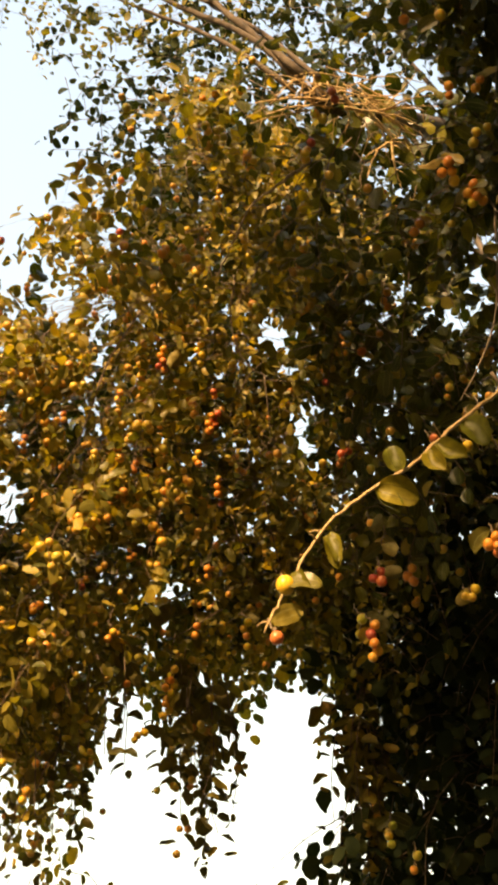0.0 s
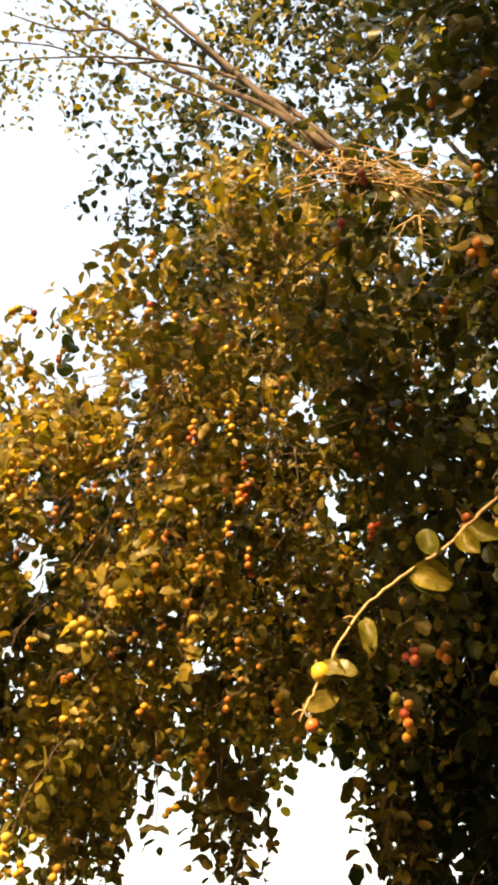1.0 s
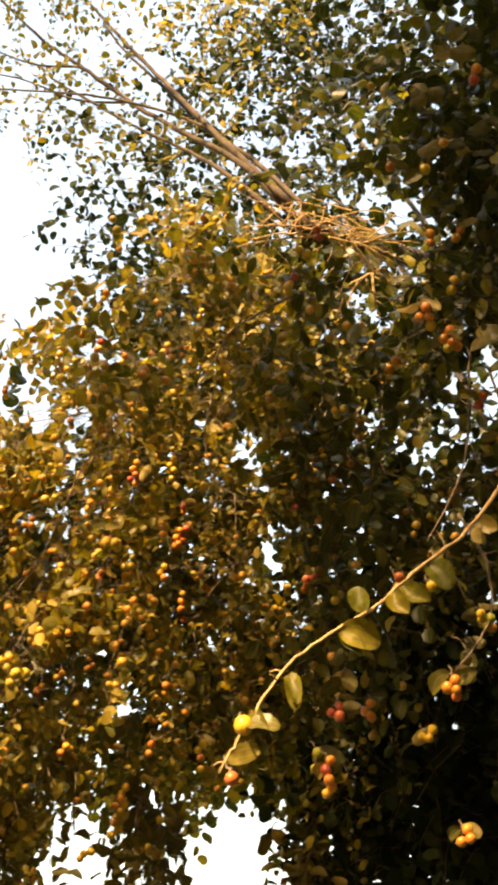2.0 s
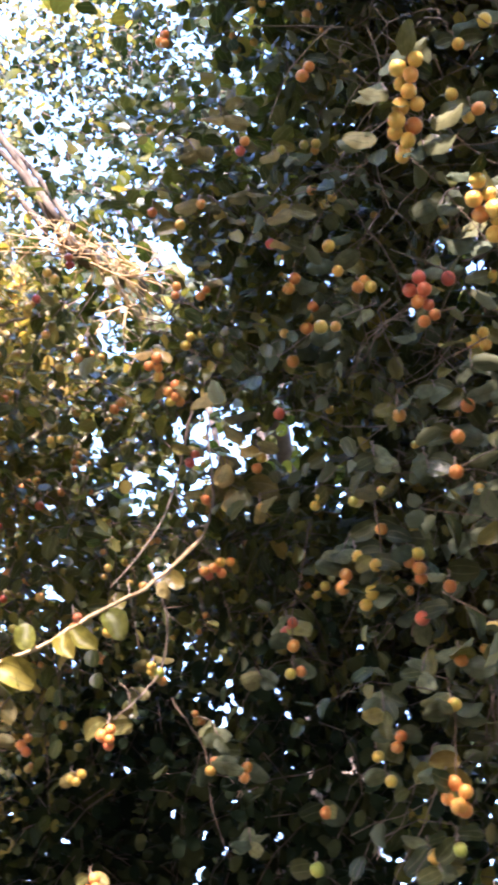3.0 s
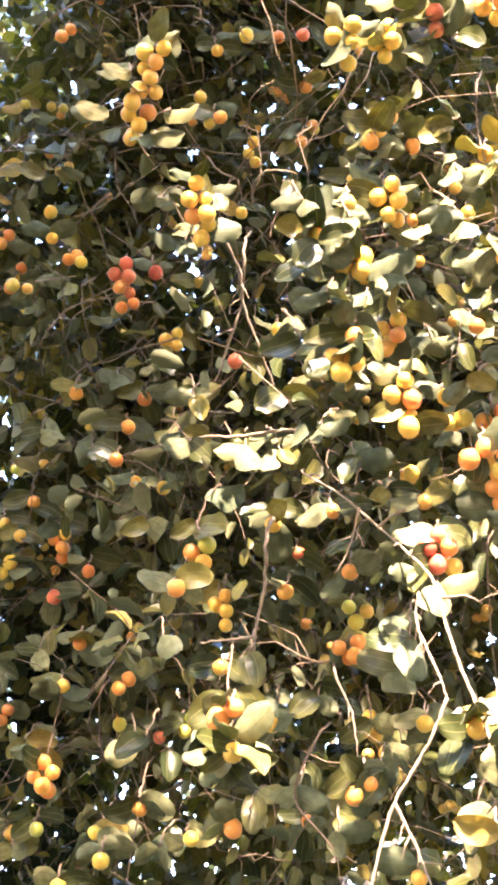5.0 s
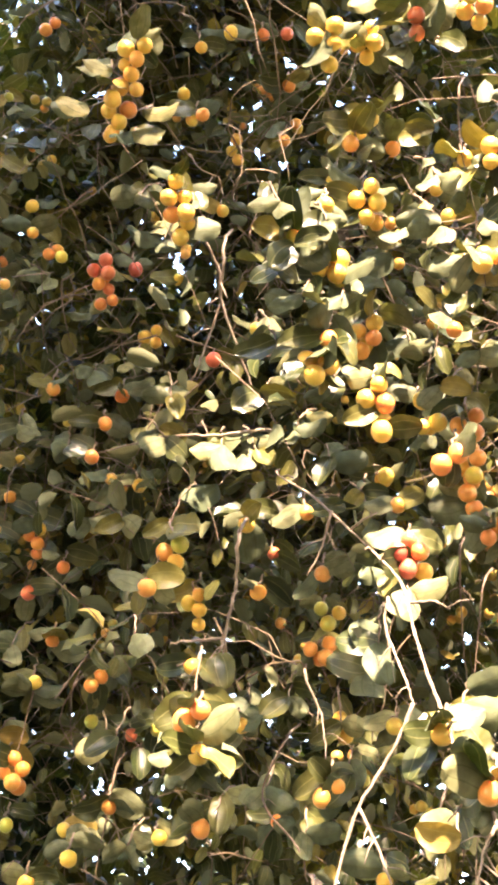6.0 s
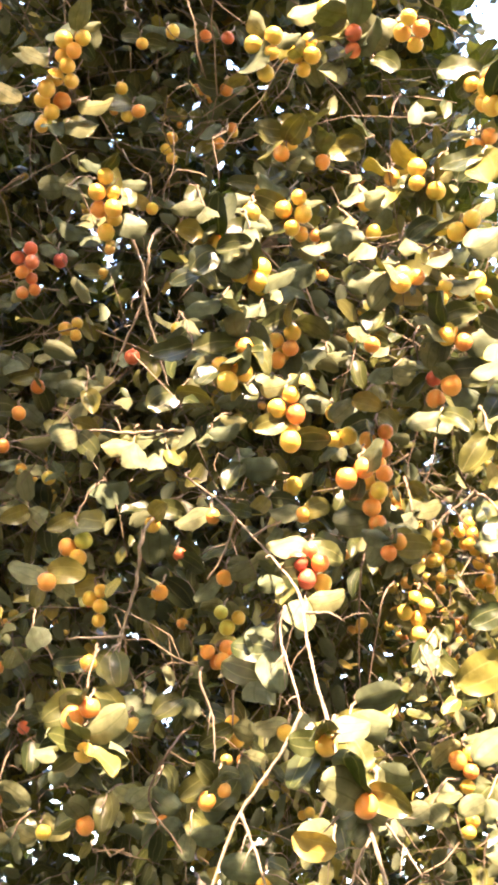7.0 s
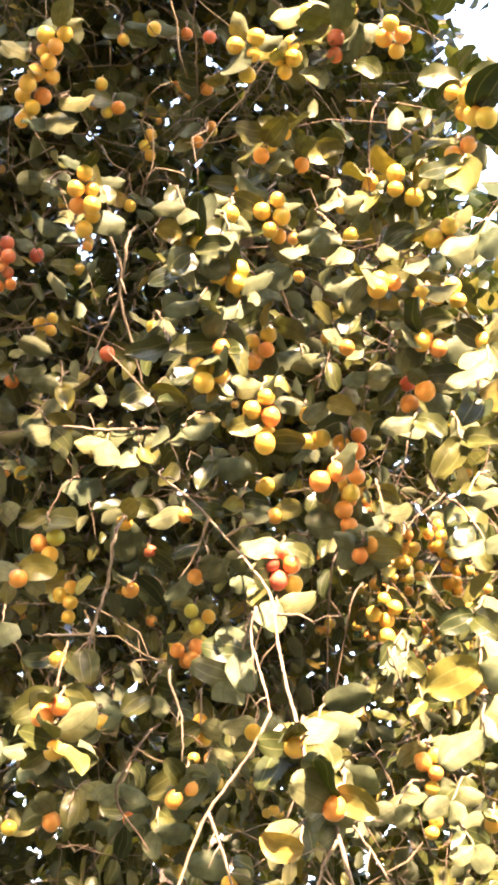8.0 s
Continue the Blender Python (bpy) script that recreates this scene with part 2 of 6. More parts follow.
def leaf_grid(rows, cols, wide, fold, bow, rng, layer=0.016, skins=2):
    """A leaf of length 1 along x: an upper and a lower skin. Returns vertices, faces, skin of each face and uv."""
    verts, faces, skin, uv = [], [], [], []
    phase = rng.uniform(0, 6)
    twist, lean = rng.uniform(-0.25, 0.25), rng.uniform(-0.10, 0.10)
    for side in range(skins):
        start = len(verts)
        for i in range(rows + 1):
            u = 0.5 - 0.5 * math.cos(math.pi * i / rows)
            w = wide * 0.5 * max(0.05, math.sin(math.pi * i / rows) ** 0.92)
            for j in range(cols + 1):
                v = 2 * j / cols - 1
                y = v * w + lean * math.sin(math.pi * u)
                z = fold * v * v * w - bow * u * u + twist * v * w * u + 0.025 * math.sin(9 * u + 3 * v + phase) * (1 + abs(v))
                rim = 0.0 if abs(v) > 0.99 or i in (0, rows) else 1.0
                verts.append((u, y, z - side * layer * rim))
                uv.append((u, v * 0.97))
        for i in range(rows):
            for j in range(cols):
                a = start + i * (cols + 1) + j
                f = (a, a + cols + 1, a + cols + 2, a + 1)
                faces.append(f if side == 0 else (f[0], f[3], f[2], f[1]))
                skin.append(side)
    return np.array(verts), np.array(faces), np.array(skin), np.array(uv)


def mesh_from_arrays(name, verts, faces, skin, uv, materials):
    me = bpy.data.meshes.new(name)
    me.vertices.add(len(verts))
    me.vertices.foreach_set("co", np.ascontiguousarray(verts, np.float32).ravel())
    me.loops.add(faces.size)
    me.loops.foreach_set("vertex_index", np.ascontiguousarray(faces, np.int32).ravel())
    me.polygons.add(len(faces))
    me.polygons.foreach_set("loop_start", np.arange(0, faces.size, faces.shape[1], dtype=np.int32))
    me.polygons.foreach_set("material_index", np.ascontiguousarray(skin, np.int32))
    me.polygons.foreach_set("use_smooth", np.ones(len(faces), bool))
    if uv is not None:
        layer = me.uv_layers.new(name="UVMap")
        layer.data.foreach_set("uv", np.ascontiguousarray(uv[faces.ravel()], np.float32).ravel())
    for m in materials:
        me.materials.append(m)
    me.update()
    me.validate()
    return me


shape_rng = random.Random(5)
FINE = [leaf_grid(4, 2, shape_rng.uniform(0.46, 0.66), shape_rng.uniform(0.1, 0.8), shape_rng.uniform(-0.05, 0.28), shape_rng) for _ in range(6)]
ROUND = [leaf_grid(4, 2, shape_rng.uniform(0.56, 0.78), shape_rng.uniform(0.1, 0.6), shape_rng.uniform(-0.05, 0.28), shape_rng, skins=1) for _ in range(8)]
COARSE = [leaf_grid(5, 1, shape_rng.uniform(0.66, 0.84), shape_rng.uniform(0.1, 0.5), shape_rng.uniform(-0.05, 0.28), shape_rng, skins=1) for _ in range(6)]
LEAVES = []
for _ in range(12):
    v, f, s, u = leaf_grid(10, 4, shape_rng.uniform(0.58, 0.80), shape_rng.uniform(0.05, 0.5), shape_rng.uniform(-0.1, 0.3), shape_rng)
    LEAVES.append(mesh_from_arrays("leaf", v, f, s, u, [leaf_top, leaf_under]))
SUN_GOLD_LEAVES = []
for _ in range(8):
    v, f, s, u = leaf_grid(8, 4, shape_rng.uniform(0.54, 0.74), shape_rng.uniform(0.1, 0.6), shape_rng.uniform(-0.1, 0.3), shape_rng)
    SUN_GOLD_LEAVES.append(mesh_from_arrays("leaf", v, f, s, u, [sun_gold_leaf, sun_gold_leaf_under]))
YELLOW_LEAVES = []
for wide, fold, bow in [(0.74, 0.55, 0.25), (0.60, 0.8, 0.1), (0.42, 0.6, 0.3)]:
    v, f, s, u = leaf_grid(8, 6, wide, fold, bow, shape_rng)
    YELLOW_LEAVES.append(mesh_from_arrays("leaf", v, f, s, u, [yellow_leaf, yellow_leaf]))


def fruit_mesh(mat, tall, seg=14, rings=9):
    """A small round drupe with a dimple at the stalk and a dark tip, 1 across."""
    bm = bmesh.new()
    bmesh.ops.create_uvsphere(bm, u_segments=seg, v_segments=rings, radius=0.5)
    for v in bm.verts:
        d = math.hypot(v.co.x, v.co.y)
        lump = 1 + 0.05 * noise.noise(v.co * 2.3 + Vector((tall * 7, 0, 0)))
        if v.co.z > 0.3:
            v.co.z -= 0.13 * max(0, 1 - d / 0.26)
        v.co.x, v.co.y, v.co.z = v.co.x * lump, v.co.y * lump, v.co.z * tall
    me = bpy.data.meshes.new("fruit")
    bm.to_mesh(me)
    bm.free()
    me.materials.append(mat)
    me.polygons.foreach_set("use_smooth", [True] * len(me.polygons))
    return me


FRUIT_MESH = {k: [fruit_mesh(m, t) for t in (0.98, 1.05, 1.12)] for k, m in FRUIT.items()}


CLEAR = []      # fruit, leaves and bare twigs kept in the camera's view: leaves in front are removed


def keep_clear(at, degrees):
    d = Vector(at) - STAND
    CLEAR.append((*d.normalized(), d.length, math.cos(radians(degrees))))

HANGING, RIPE = [], []      # leaves waiting to be hung, and where the fruit are
SUNNY = []                  # fruit and dry twigs kept lit: leaves between them and the sun are removed


def shades_fruit(hearts):
    """Which leaves stand between the sun and a fruit of the sunny face."""
    bad, ray = np.zeros(len(hearts), bool), np.array(TO_SUN)
    for spot in SUNNY:
        away = hearts - np.array(spot)
        along = away @ ray
        near_by = (along > 0.005) & (along < 0.7)
        bad |= near_by & ((away * away).sum(axis=1) - along * along < 0.024 ** 2)
    return bad


class Foliage:
    """Gathers the leaves, shoots and small fruit of one tree, then makes one mesh of each."""

    def __init__(self, tree):
        self.tree, self.leaf, self.fruit, self.stems = tree, [], [], []
        self.verts, self.faces, self.gaps = [], [], []

    def blade(self, at, axis, normal, size):
        axis = axis.normalized()
        across = normal.cross(axis)
        if across.length < 1e-4:
            across = axis.orthogonal()
        across.normalize()
        normal = axis.cross(across)
        self.leaf.append((*at, *axis, *across, *normal, size))

    def shoot(self, at, ahead, length, rng, leaf=0.042, gap=0.026, droop=1.0, fruit=0.06, thick=0.0014, viewer_face=0.66):
        """One drooping, zigzag shoot with leaves in two rows and a few fruit in their axils."""
        p, d = Vector(at), Vector(ahead).normalized()
        side = d.cross(Vector((rng.gauss(0, 1), rng.gauss(0, 1), rng.gauss(0, 0.3)))).normalized()
        steps = max(3, int(length / gap))
        line, flip, first = [p.copy()], 1, len(self.leaf)
        for k in range(steps):
            d = (d + Vector((rng.gauss(0, 0.10), rng.gauss(0, 0.10), -0.17 * droop + rng.gauss(0, 0.06))) + side * (0.22 * flip)).normalized()
            p = p + d * gap
            line.append(p.copy())
            if rng.random() < 0.92:
                out = (side * flip + d * 0.45 + Vector((rng.gauss(0, 0.35), rng.gauss(0, 0.35), rng.gauss(-0.25, 0.35)))).normalized()
                # most blades are turned to face STAND, where the camera is
                viewer_side = STAND - p
                viewer_side.z = 0
                viewer_side.normalize()
                if rng.random() < viewer_face:
                    face = viewer_side * 0.8 + Vector((rng.gauss(0, 0.45), rng.gauss(0, 0.45), 0.55))
                else:
                    face = Vector((rng.gauss(0, 0.5), rng.gauss(0, 0.5), 0.9)) - viewer_side * 0.5
                self.blade(p + out * 0.006, out, face, leaf * rng.uniform(0.6, 1.2) * (1 - 0.35 * k / steps))
            if rng.random() < fruit:
                for _ in range(rng.choice((1, 1, 2, 3))):
                    q = p + Vector((rng.gauss(0, 0.014), rng.gauss(0, 0.014), -0.018 - 0.012 * rng.random()))
                    self.fruit.append((*q, rng.uniform(0.012, 0.018)))
            flip = -flip
        self.stems.append((line[::3] if len(line) > 6 else line[::2], thick, first, len(self.leaf)))

    def spray(self, at, ahead, length, rng, leaf=0.033, droop=0.10, cluster=0.10, viewer_face=0.66):
        """A long arching spray: short leafy side shoots along a drooping stem, fruit in tight bunches."""
        p, d, gap = Vector(at), Vector(ahead).normalized(), 0.032
        line, flip = [p.copy()], 1
        side = d.cross(Vector((rng.gauss(0, 0.3), rng.gauss(0, 0.3), 1))).normalized()
        for k in range(int(length / gap)):
            d = (d + Vector((rng.gauss(0, 0.05), rng.gauss(0, 0.05), -droop + rng.gauss(0, 0.04)))).normalized()
            p = p + d * gap
            line.append(p.copy())
            self.shoot(p, side * flip * 0.7 + d * 0.6 + Vector((0, 0, -0.5)), rng.uniform(0.06, 0.14), rng, leaf=leaf, gap=0.024, droop=1.6, fruit=0.0, thick=0.0004, viewer_face=viewer_face)
            if rng.random() < cluster:
                for j in range(rng.choice((2, 3, 3, 4, 6))):
                    q = p + Vector((rng.gauss(0, 0.012), rng.gauss(0, 0.012) - 0.01, -0.012 - 0.010 * j))
                    self.fruit.append((*q, rng.uniform(0.014, 0.019)))
            flip = -flip
        self.stems.append((line, 0.0008, len(self.leaf), len(self.leaf)))

    def canopy(self, seed, az, el, r, count, gaps=(), **shape):
        """Shoots through a stretch of the crown, between bearings, heights and distances; gaps are openings cut to fit
        the view from STAND.
        """
        rng = random.Random(seed)
        self.gaps += [g for g in gaps if g not in self.gaps]
        lo, hi = math.sin(radians(el[0])), math.sin(radians(el[1]))
        length, clump, hollow = shape.pop("length", 0.28), shape.pop("clump", 3.6), shape.pop("hollow", -0.12)
        for _ in range(count):
            a, e = rng.uniform(*az), math.degrees(math.asin(rng.uniform(lo, hi)))
            d = r[0] + (r[1] - r[0]) * rng.random() ** 1.15
            ragged = rng.gauss(1, 0.16)
            if any(((a - ga) * math.cos(radians(e)) / gw) ** 2 + ((e - ge) / gh) ** 2 < ragged for ga, ge, gw, gh in gaps):
                continue
            at = bearing(a, e, d)
            if d < r[0] + 0.55 * (r[1] - r[0]) and noise.noise(at * clump) < hollow + rng.gauss(0, 0.08):
                continue
            turn = rng.uniform(0, 2 * math.pi)
            self.shoot(at, (math.cos(turn), math.sin(turn), rng.uniform(-0.6, 0.5)), length * rng.uniform(0.55, 1.3), rng, **shape)

    def finish(self, label, top=None, under=None, shapes=FINE, bare=True):
        base = np.array(WHERE[self.tree.name])
        data = np.array(self.leaf)
        away = data[:, :3] + data[:, 3:6] * (0.5 * data[:, 12:13]) - np.array(STAND)
        reach = np.linalg.norm(away, axis=1)
        away /= reach[:, None]
        keep = ~shades_fruit(data[:, :3] + data[:, 3:6] * (0.5 * data[:, 12:13]))
        for x, y, z, r, c in CLEAR:
            keep &= ~((away @ np.array((x, y, z)) > c) & (reach < r + 0.01))
        high = np.degrees(np.arcsin(away[:, 2]))
        round_to = np.degrees(np.arctan2(away[:, 0], away[:, 1]))
        depth = np.full(len(data), 9.0)
        for ga, ge, gw, gh in self.gaps:
            depth = np.minimum(depth, ((round_to - ga) * np.cos(np.radians(high)) / gw) ** 2 + ((high - ge) / gh) ** 2)
        # a shoot that grows into an opening ends there
        edge = np.random.RandomState(7).normal(0.58, 0.36, len(self.stems))
        for (line, thick, first, last), limit in zip(self.stems, edge):
            if last == first:
                tube(self.verts, self.faces, line, thick, thick * 0.5, 3)
                continue
            inside = np.flatnonzero(depth[first:last] < limit)
            grown = inside[0] / (last - first) if len(inside) else 1.0
            if len(inside):
                keep[first + inside[0]:last] = False
            if grown > 0.25 and keep[first:last].sum() > 0.6 * grown * (last - first):
                tube(self.verts, self.faces, line[:max(2, round(len(line) * grown))], thick, thick * 0.5, 3)
        data = data[keep]
        pick = np.random.RandomState(len(data)).randint(0, len(shapes), len(data))
        verts, faces, skins, uvs, shift = [], [], [], [], 0
        for k, (tv, tf, ts, tu) in enumerate(shapes):
            d = data[pick == k]
            if not len(d):
                continue
            at, ax, ac, no, s = d[:, 0:3], d[:, 3:6], d[:, 6:9], d[:, 9:12], d[:, 12]
            v = at[:, None] - base + s[:, None, None] * (tv[None, :, :1] * ax[:, None] + tv[None, :, 1:2] * ac[:, None] + tv[None, :, 2:3] * no[:, None])
            verts.append(v.reshape(-1, 3))
            faces.append((tf[None] + shift + (np.arange(len(d)) * len(tv))[:, None, None]).reshape(-1, 4))
            skins.append(np.tile(ts, len(d)))
            uvs.append(np.tile(tu, (len(d), 1)))
            shift += len(d) * len(tv)
        me = mesh_from_arrays("foliage", np.concatenate(verts), np.concatenate(faces), np.concatenate(skins), np.concatenate(uvs), [top or mass_top, under or mass_under])
        part("foliage", me, base, self.tree, label, kind="stuff")
        if bare:
            part("shoot_mass", solid("shoot_mass", self.verts, self.faces, brown_twig, base), base, self.tree, "thin drooping brown shoots", kind="stuff")
        if self.fruit:
            bm = bmesh.new()
            bmesh.ops.create_icosphere(bm, subdivisions=2, radius=0.5)
            ball = np.array([v.co for v in bm.verts])
            tri = np.array([[v.index for v in f.verts] for f in bm.faces])
            bm.free()
            d = np.array(self.fruit)
            away = d[:, :3] - np.array(STAND)
            reach = np.linalg.norm(away, axis=1)
            keep = np.ones(len(d), bool)
            for x, y, z, r, c in CLEAR:
                keep &= ~((away @ np.array((x, y, z)) > c * reach) & (reach < r))
            high = np.degrees(np.arcsin(away[:, 2] / reach))
            round_to = np.degrees(np.arctan2(away[:, 0], away[:, 1]))
            for ga, ge, gw, gh in self.gaps:
                keep &= ((round_to - ga) * np.cos(np.radians(high)) / gw) ** 2 + ((high - ge) / gh) ** 2 > 0.8
            d = d[keep]
            v = (d[:, None, :3] - base + ball[None] * d[:, None, 3:4]).reshape(-1, 3)
            f = (tri[None] + (np.arange(len(d)) * len(ball))[:, None, None]).reshape(-1, 3)
            me = mesh_from_arrays("small_fruit", v, f, np.zeros(len(f)), None, [mass_fruit])
            part("small_fruit", me, base, self.tree, "small round unripe and ripe fruit", kind="stuff")


def leaf_turn(axis, normal):
    x = axis.normalized()
    y = normal.cross(x)
    if y.length < 1e-4:
        y = x.orthogonal()
    y.normalize()
    z = x.cross(y)
    return Matrix((x, y, z)).transposed().to_quaternion()


twig_rng = random.Random(11)



def hang_leaf(parent, at, axis, normal, size, label="", mesh=None):
    kind = SUN_GOLD_LEAVES if parent.parent is lit_tree else LEAVES
    HANGING.append((parent, Vector(at), Vector(axis).normalized(), Vector(normal), size, label, mesh or twig_rng.choice(kind)))


def hang_leaves():
    """Hangs the leaves, leaving out most that would hide a fruit from the camera."""
    rng = random.Random(23)
    fruit = np.array(RIPE)
    reach = np.linalg.norm(fruit, axis=1)
    for parent, at, axis, normal, size, label, mesh in HANGING:
        heart = at + axis * size * 0.55
        d = np.array(heart - STAND)
        r = np.linalg.norm(d)
        over = (fruit @ d / (reach * r) > math.cos(radians(0.6))) & (reach > r - 0.012)
        if over.any() and rng.random() < 0.7:
            continue
        if shades_fruit(np.array([heart]))[0]:
            continue
        keep_clear(heart, 0.4)
        part("leaf", mesh, at, parent, label, leaf_turn(axis, normal), size * 1.18)


def fruiting_twig(tree, top, low, fruit, leaves=3, leaf=0.035, size=0.0187, rise=0.06, spread=0.006):
    """A hanging twig from top to low with its fruit (g, y, o, r: green, yellow, orange, red) and leaves."""
    rng = twig_rng
    top, low = Vector(top), Vector(low)
    sway = Vector((rng.gauss(0, 0.25), rng.gauss(0, 0.25), 0))
    start = top + (Vector((0, 0, 1)) + sway).normalized() * 0.018 + (top - STAND).normalized() * rise
    line = curve_points([start, top + (start - top) * 0.35 + sway * 0.01, top, (top + low) / 2, low], 4, 0.0012, rng)
    verts, faces, hung = [], [], []
    tube(verts, faces, line, 0.0015, 0.0010, 5, 0.3, rng)
    count = len(fruit)
    nodes, spots, sizes = [], [], []
    for k in range(count):
        node = top.lerp(low, (k + 0.5) / count)
        a = k * 2.4 + rng.uniform(-0.5, 0.5)
        reach = spread * rng.uniform(0.3, 1.0) if count > 1 else 0.002
        nodes.append(node)
        spots.append(node + Vector((math.cos(a) * reach, math.sin(a) * reach, -0.004 + rng.gauss(0, 0.003))))
        sizes.append(size * rng.uniform(0.88, 1.12))
    for _ in range(40):     # the fruit of a bunch press against one another
        for p in range(count):
            for q in range(p):
                apart = spots[p] - spots[q]
                short = 0.49 * (sizes[p] + sizes[q]) - apart.length
                if short > 0:
                    push = apart.normalized() * (short * 0.5) if apart.length > 1e-6 else Vector((0, 0, short))
                    spots[p], spots[q] = spots[p] + push, spots[q] - push
    for node, spot, s, ripe in zip(nodes, spots, sizes, fruit):
        hung.append((spot, s, ripe))
        tube(verts, faces, [node + Vector((0, 0, 0.006)), (node + spot) / 2 + Vector((0, 0, 0.010)), spot + Vector((0, 0, s * 0.42))], 0.0009, 0.0008, 4)
    twig = part("fruiting_twig", solid("fruiting_twig", verts, faces, twig_bark, start), start, tree)
    for spot, s, ripe in hung:
        tilt = Euler((rng.gauss(0, 0.35), rng.gauss(0, 0.35), rng.uniform(0, 6.28))).to_quaternion()
        part("fruit", rng.choice(FRUIT_MESH[ripe]), spot, twig, "", tilt, s)
        keep_clear(spot, 0.75 if tree is lit_tree else 0.6)
        RIPE.append(tuple(spot - STAND))
        if tree is lit_tree and spot.x < 0.12:
            SUNNY.append(tuple(spot))
    for k in range(leaves):
        t = (k + rng.random()) / leaves
        at = line[min(len(line) - 1, int(t * (len(line) - 1)) + 1)]
        a = k * 2.6 + rng.uniform(-0.6, 0.6)
        axis = Vector((math.cos(a), math.sin(a), rng.uniform(-0.75, 0.15)))
        viewer_side = STAND - at
        viewer_side.z = 0
        viewer_side.normalize()
        face = (viewer_side + Vector((rng.gauss(0, 0.4), rng.gauss(0, 0.4), rng.uniform(-0.7, 0.4)))) * rng.choice((1, -1))
        hang_leaf(twig, at, axis, face, leaf * rng.uniform(0.7, 1.15))
    return twig


def branch(tree, points, r0, r1, mat=None, spurs=3, name="branch", label="", rooted=True):
    """A bare or leafy branch through the points, with short side spurs."""
    rng = twig_rng
    points = [Vector(p) for p in points]
    if rooted:      # its start is led away from the camera, into the crown
        first = points[0]
        points.insert(0, first + (first - points[1]).normalized() * 0.02 + (first - STAND).normalized() * 0.16)
    line = curve_points(points, 6, r0 * 0.28, rng)
    verts, faces = [], []
    tube(verts, faces, line, r0, r1 * 0.7, 7 if r0 > 0.004 else 5, 0.35, rng)
    for p in line[(5 if rooted else 0):]:
        keep_clear(p, 0.8)
    if name == "dry_twig":
        SUNNY.extend(tuple(p) for p in line[2::5])
    for _ in range(spurs):
        k = rng.randrange(1, len(line) - 1)
        d = (line[k + 1] - line[k - 1]).normalized()
        out = (d * 0.7 + d.cross(Vector((rng.gauss(0, 1), rng.gauss(0, 1), rng.gauss(0, 1)))).normalized()).normalized()
        n = rng.uniform(0.012, 0.042)
        tube(verts, faces, [line[k], line[k] + out * n * 0.5 + Vector((0, 0, 0.003)), line[k] + out * n], r1 * 0.7, r1 * 0.3, 4)
    return part(name, solid(name, verts, faces, mat or twig_bark, line[0]), line[0], tree, label)


def leafy_twig(tree, at, count, leaf, lean=0.0):
    """A short twig that ends in a spray of broad leaves, turned towards the camera's place."""
    rng = twig_rng
    at = Vector(at)
    inward = (at - STAND).normalized()
    start = at + inward * 0.10 + Vector((rng.gauss(0, 0.02), rng.gauss(0, 0.02), 0.03))
    line = curve_points([start, (start + at) / 2 + Vector((0, 0, 0.012)), at], 4, 0.001, rng)
    verts, faces = [], []
    tube(verts, faces, line, 0.0016, 0.0009, 5, 0.3, rng)
    twig = part("leafy_twig", solid("leafy_twig", verts, faces, twig_bark, start), start, tree)
    sideways = inward.cross(Vector((0, 0, 1))).normalized()
    viewer_side = Vector((-inward.x, -inward.y, 0)).normalized()
    for k in range(count):
        a = lean + (k - (count - 1) / 2) * min(0.85, 2.7 / count) + rng.uniform(-0.25, 0.25)
        axis = sideways * math.sin(a) + Vector((0, 0, -math.cos(a))) - inward * rng.uniform(0.0, 0.5)
        face = (viewer_side + Vector((rng.gauss(0, 0.38), rng.gauss(0, 0.38), rng.uniform(-0.75, 0.25)))) * rng.choice((1, -1, -1))
        node = line[max(1, len(line) - 1 - (k % 3) * 2)]
        hang_leaf(twig, node, axis, face, leaf * rng.uniform(0.8, 1.12))
    return twig

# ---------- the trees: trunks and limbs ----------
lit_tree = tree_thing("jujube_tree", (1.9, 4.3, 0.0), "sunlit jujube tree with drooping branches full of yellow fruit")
near_tree = tree_thing("jujube_tree", (2.9, 0.9, 0.0), "close jujube tree with pale-backed leaves and ripe orange fruit")
limb_rng = random.Random(3)


def limb(tree, points, r0, r1, name="limb"):
    line = curve_points(points, 6, r0 * 0.12, limb_rng)
    verts, faces = [], []
    tube(verts, faces, line, r0, r1, 10, 0.25, limb_rng)
    return part(name, solid(name, verts, faces, bark, line[0]), line[0], tree)


limb(lit_tree, [(1.9, 4.3, -0.1), (1.88, 4.25, 0.8), (1.75, 4.1, 1.9), (1.7, 3.9, 2.9)], 0.15, 0.10, "trunk")
limb(lit_tree, [(1.7, 3.9, 2.85), (1.5, 3.4, 4.2), (0.95, 2.5, 4.75), (0.18, 1.69, 4.07)], 0.075, 0.022)
limb(lit_tree, [(0.18, 1.69, 4.07), (0.03, 1.66, 4.28), (-0.15, 1.72, 4.53), (-0.29, 1.76, 4.73), (-0.46, 1.77, 4.94), (-0.60, 1.79, 5.13), (-0.79, 1.80, 5.43)], 0.009, 0.004)
limb(lit_tree, [(0.15, 1.65, 4.10), (-0.05, 1.67, 4.45), (-0.20, 1.71, 4.77), (-0.34, 1.75, 5.07), (-0.49, 1.77, 5.38)], 0.009, 0.004)
limb(lit_tree, [(0.13, 1.68, 4.08), (0.0, 1.66, 4.22), (-0.11, 1.72, 4.42), (-0.31, 1.75, 4.62), (-0.54, 1.80, 4.91)], 0.007, 0.003)
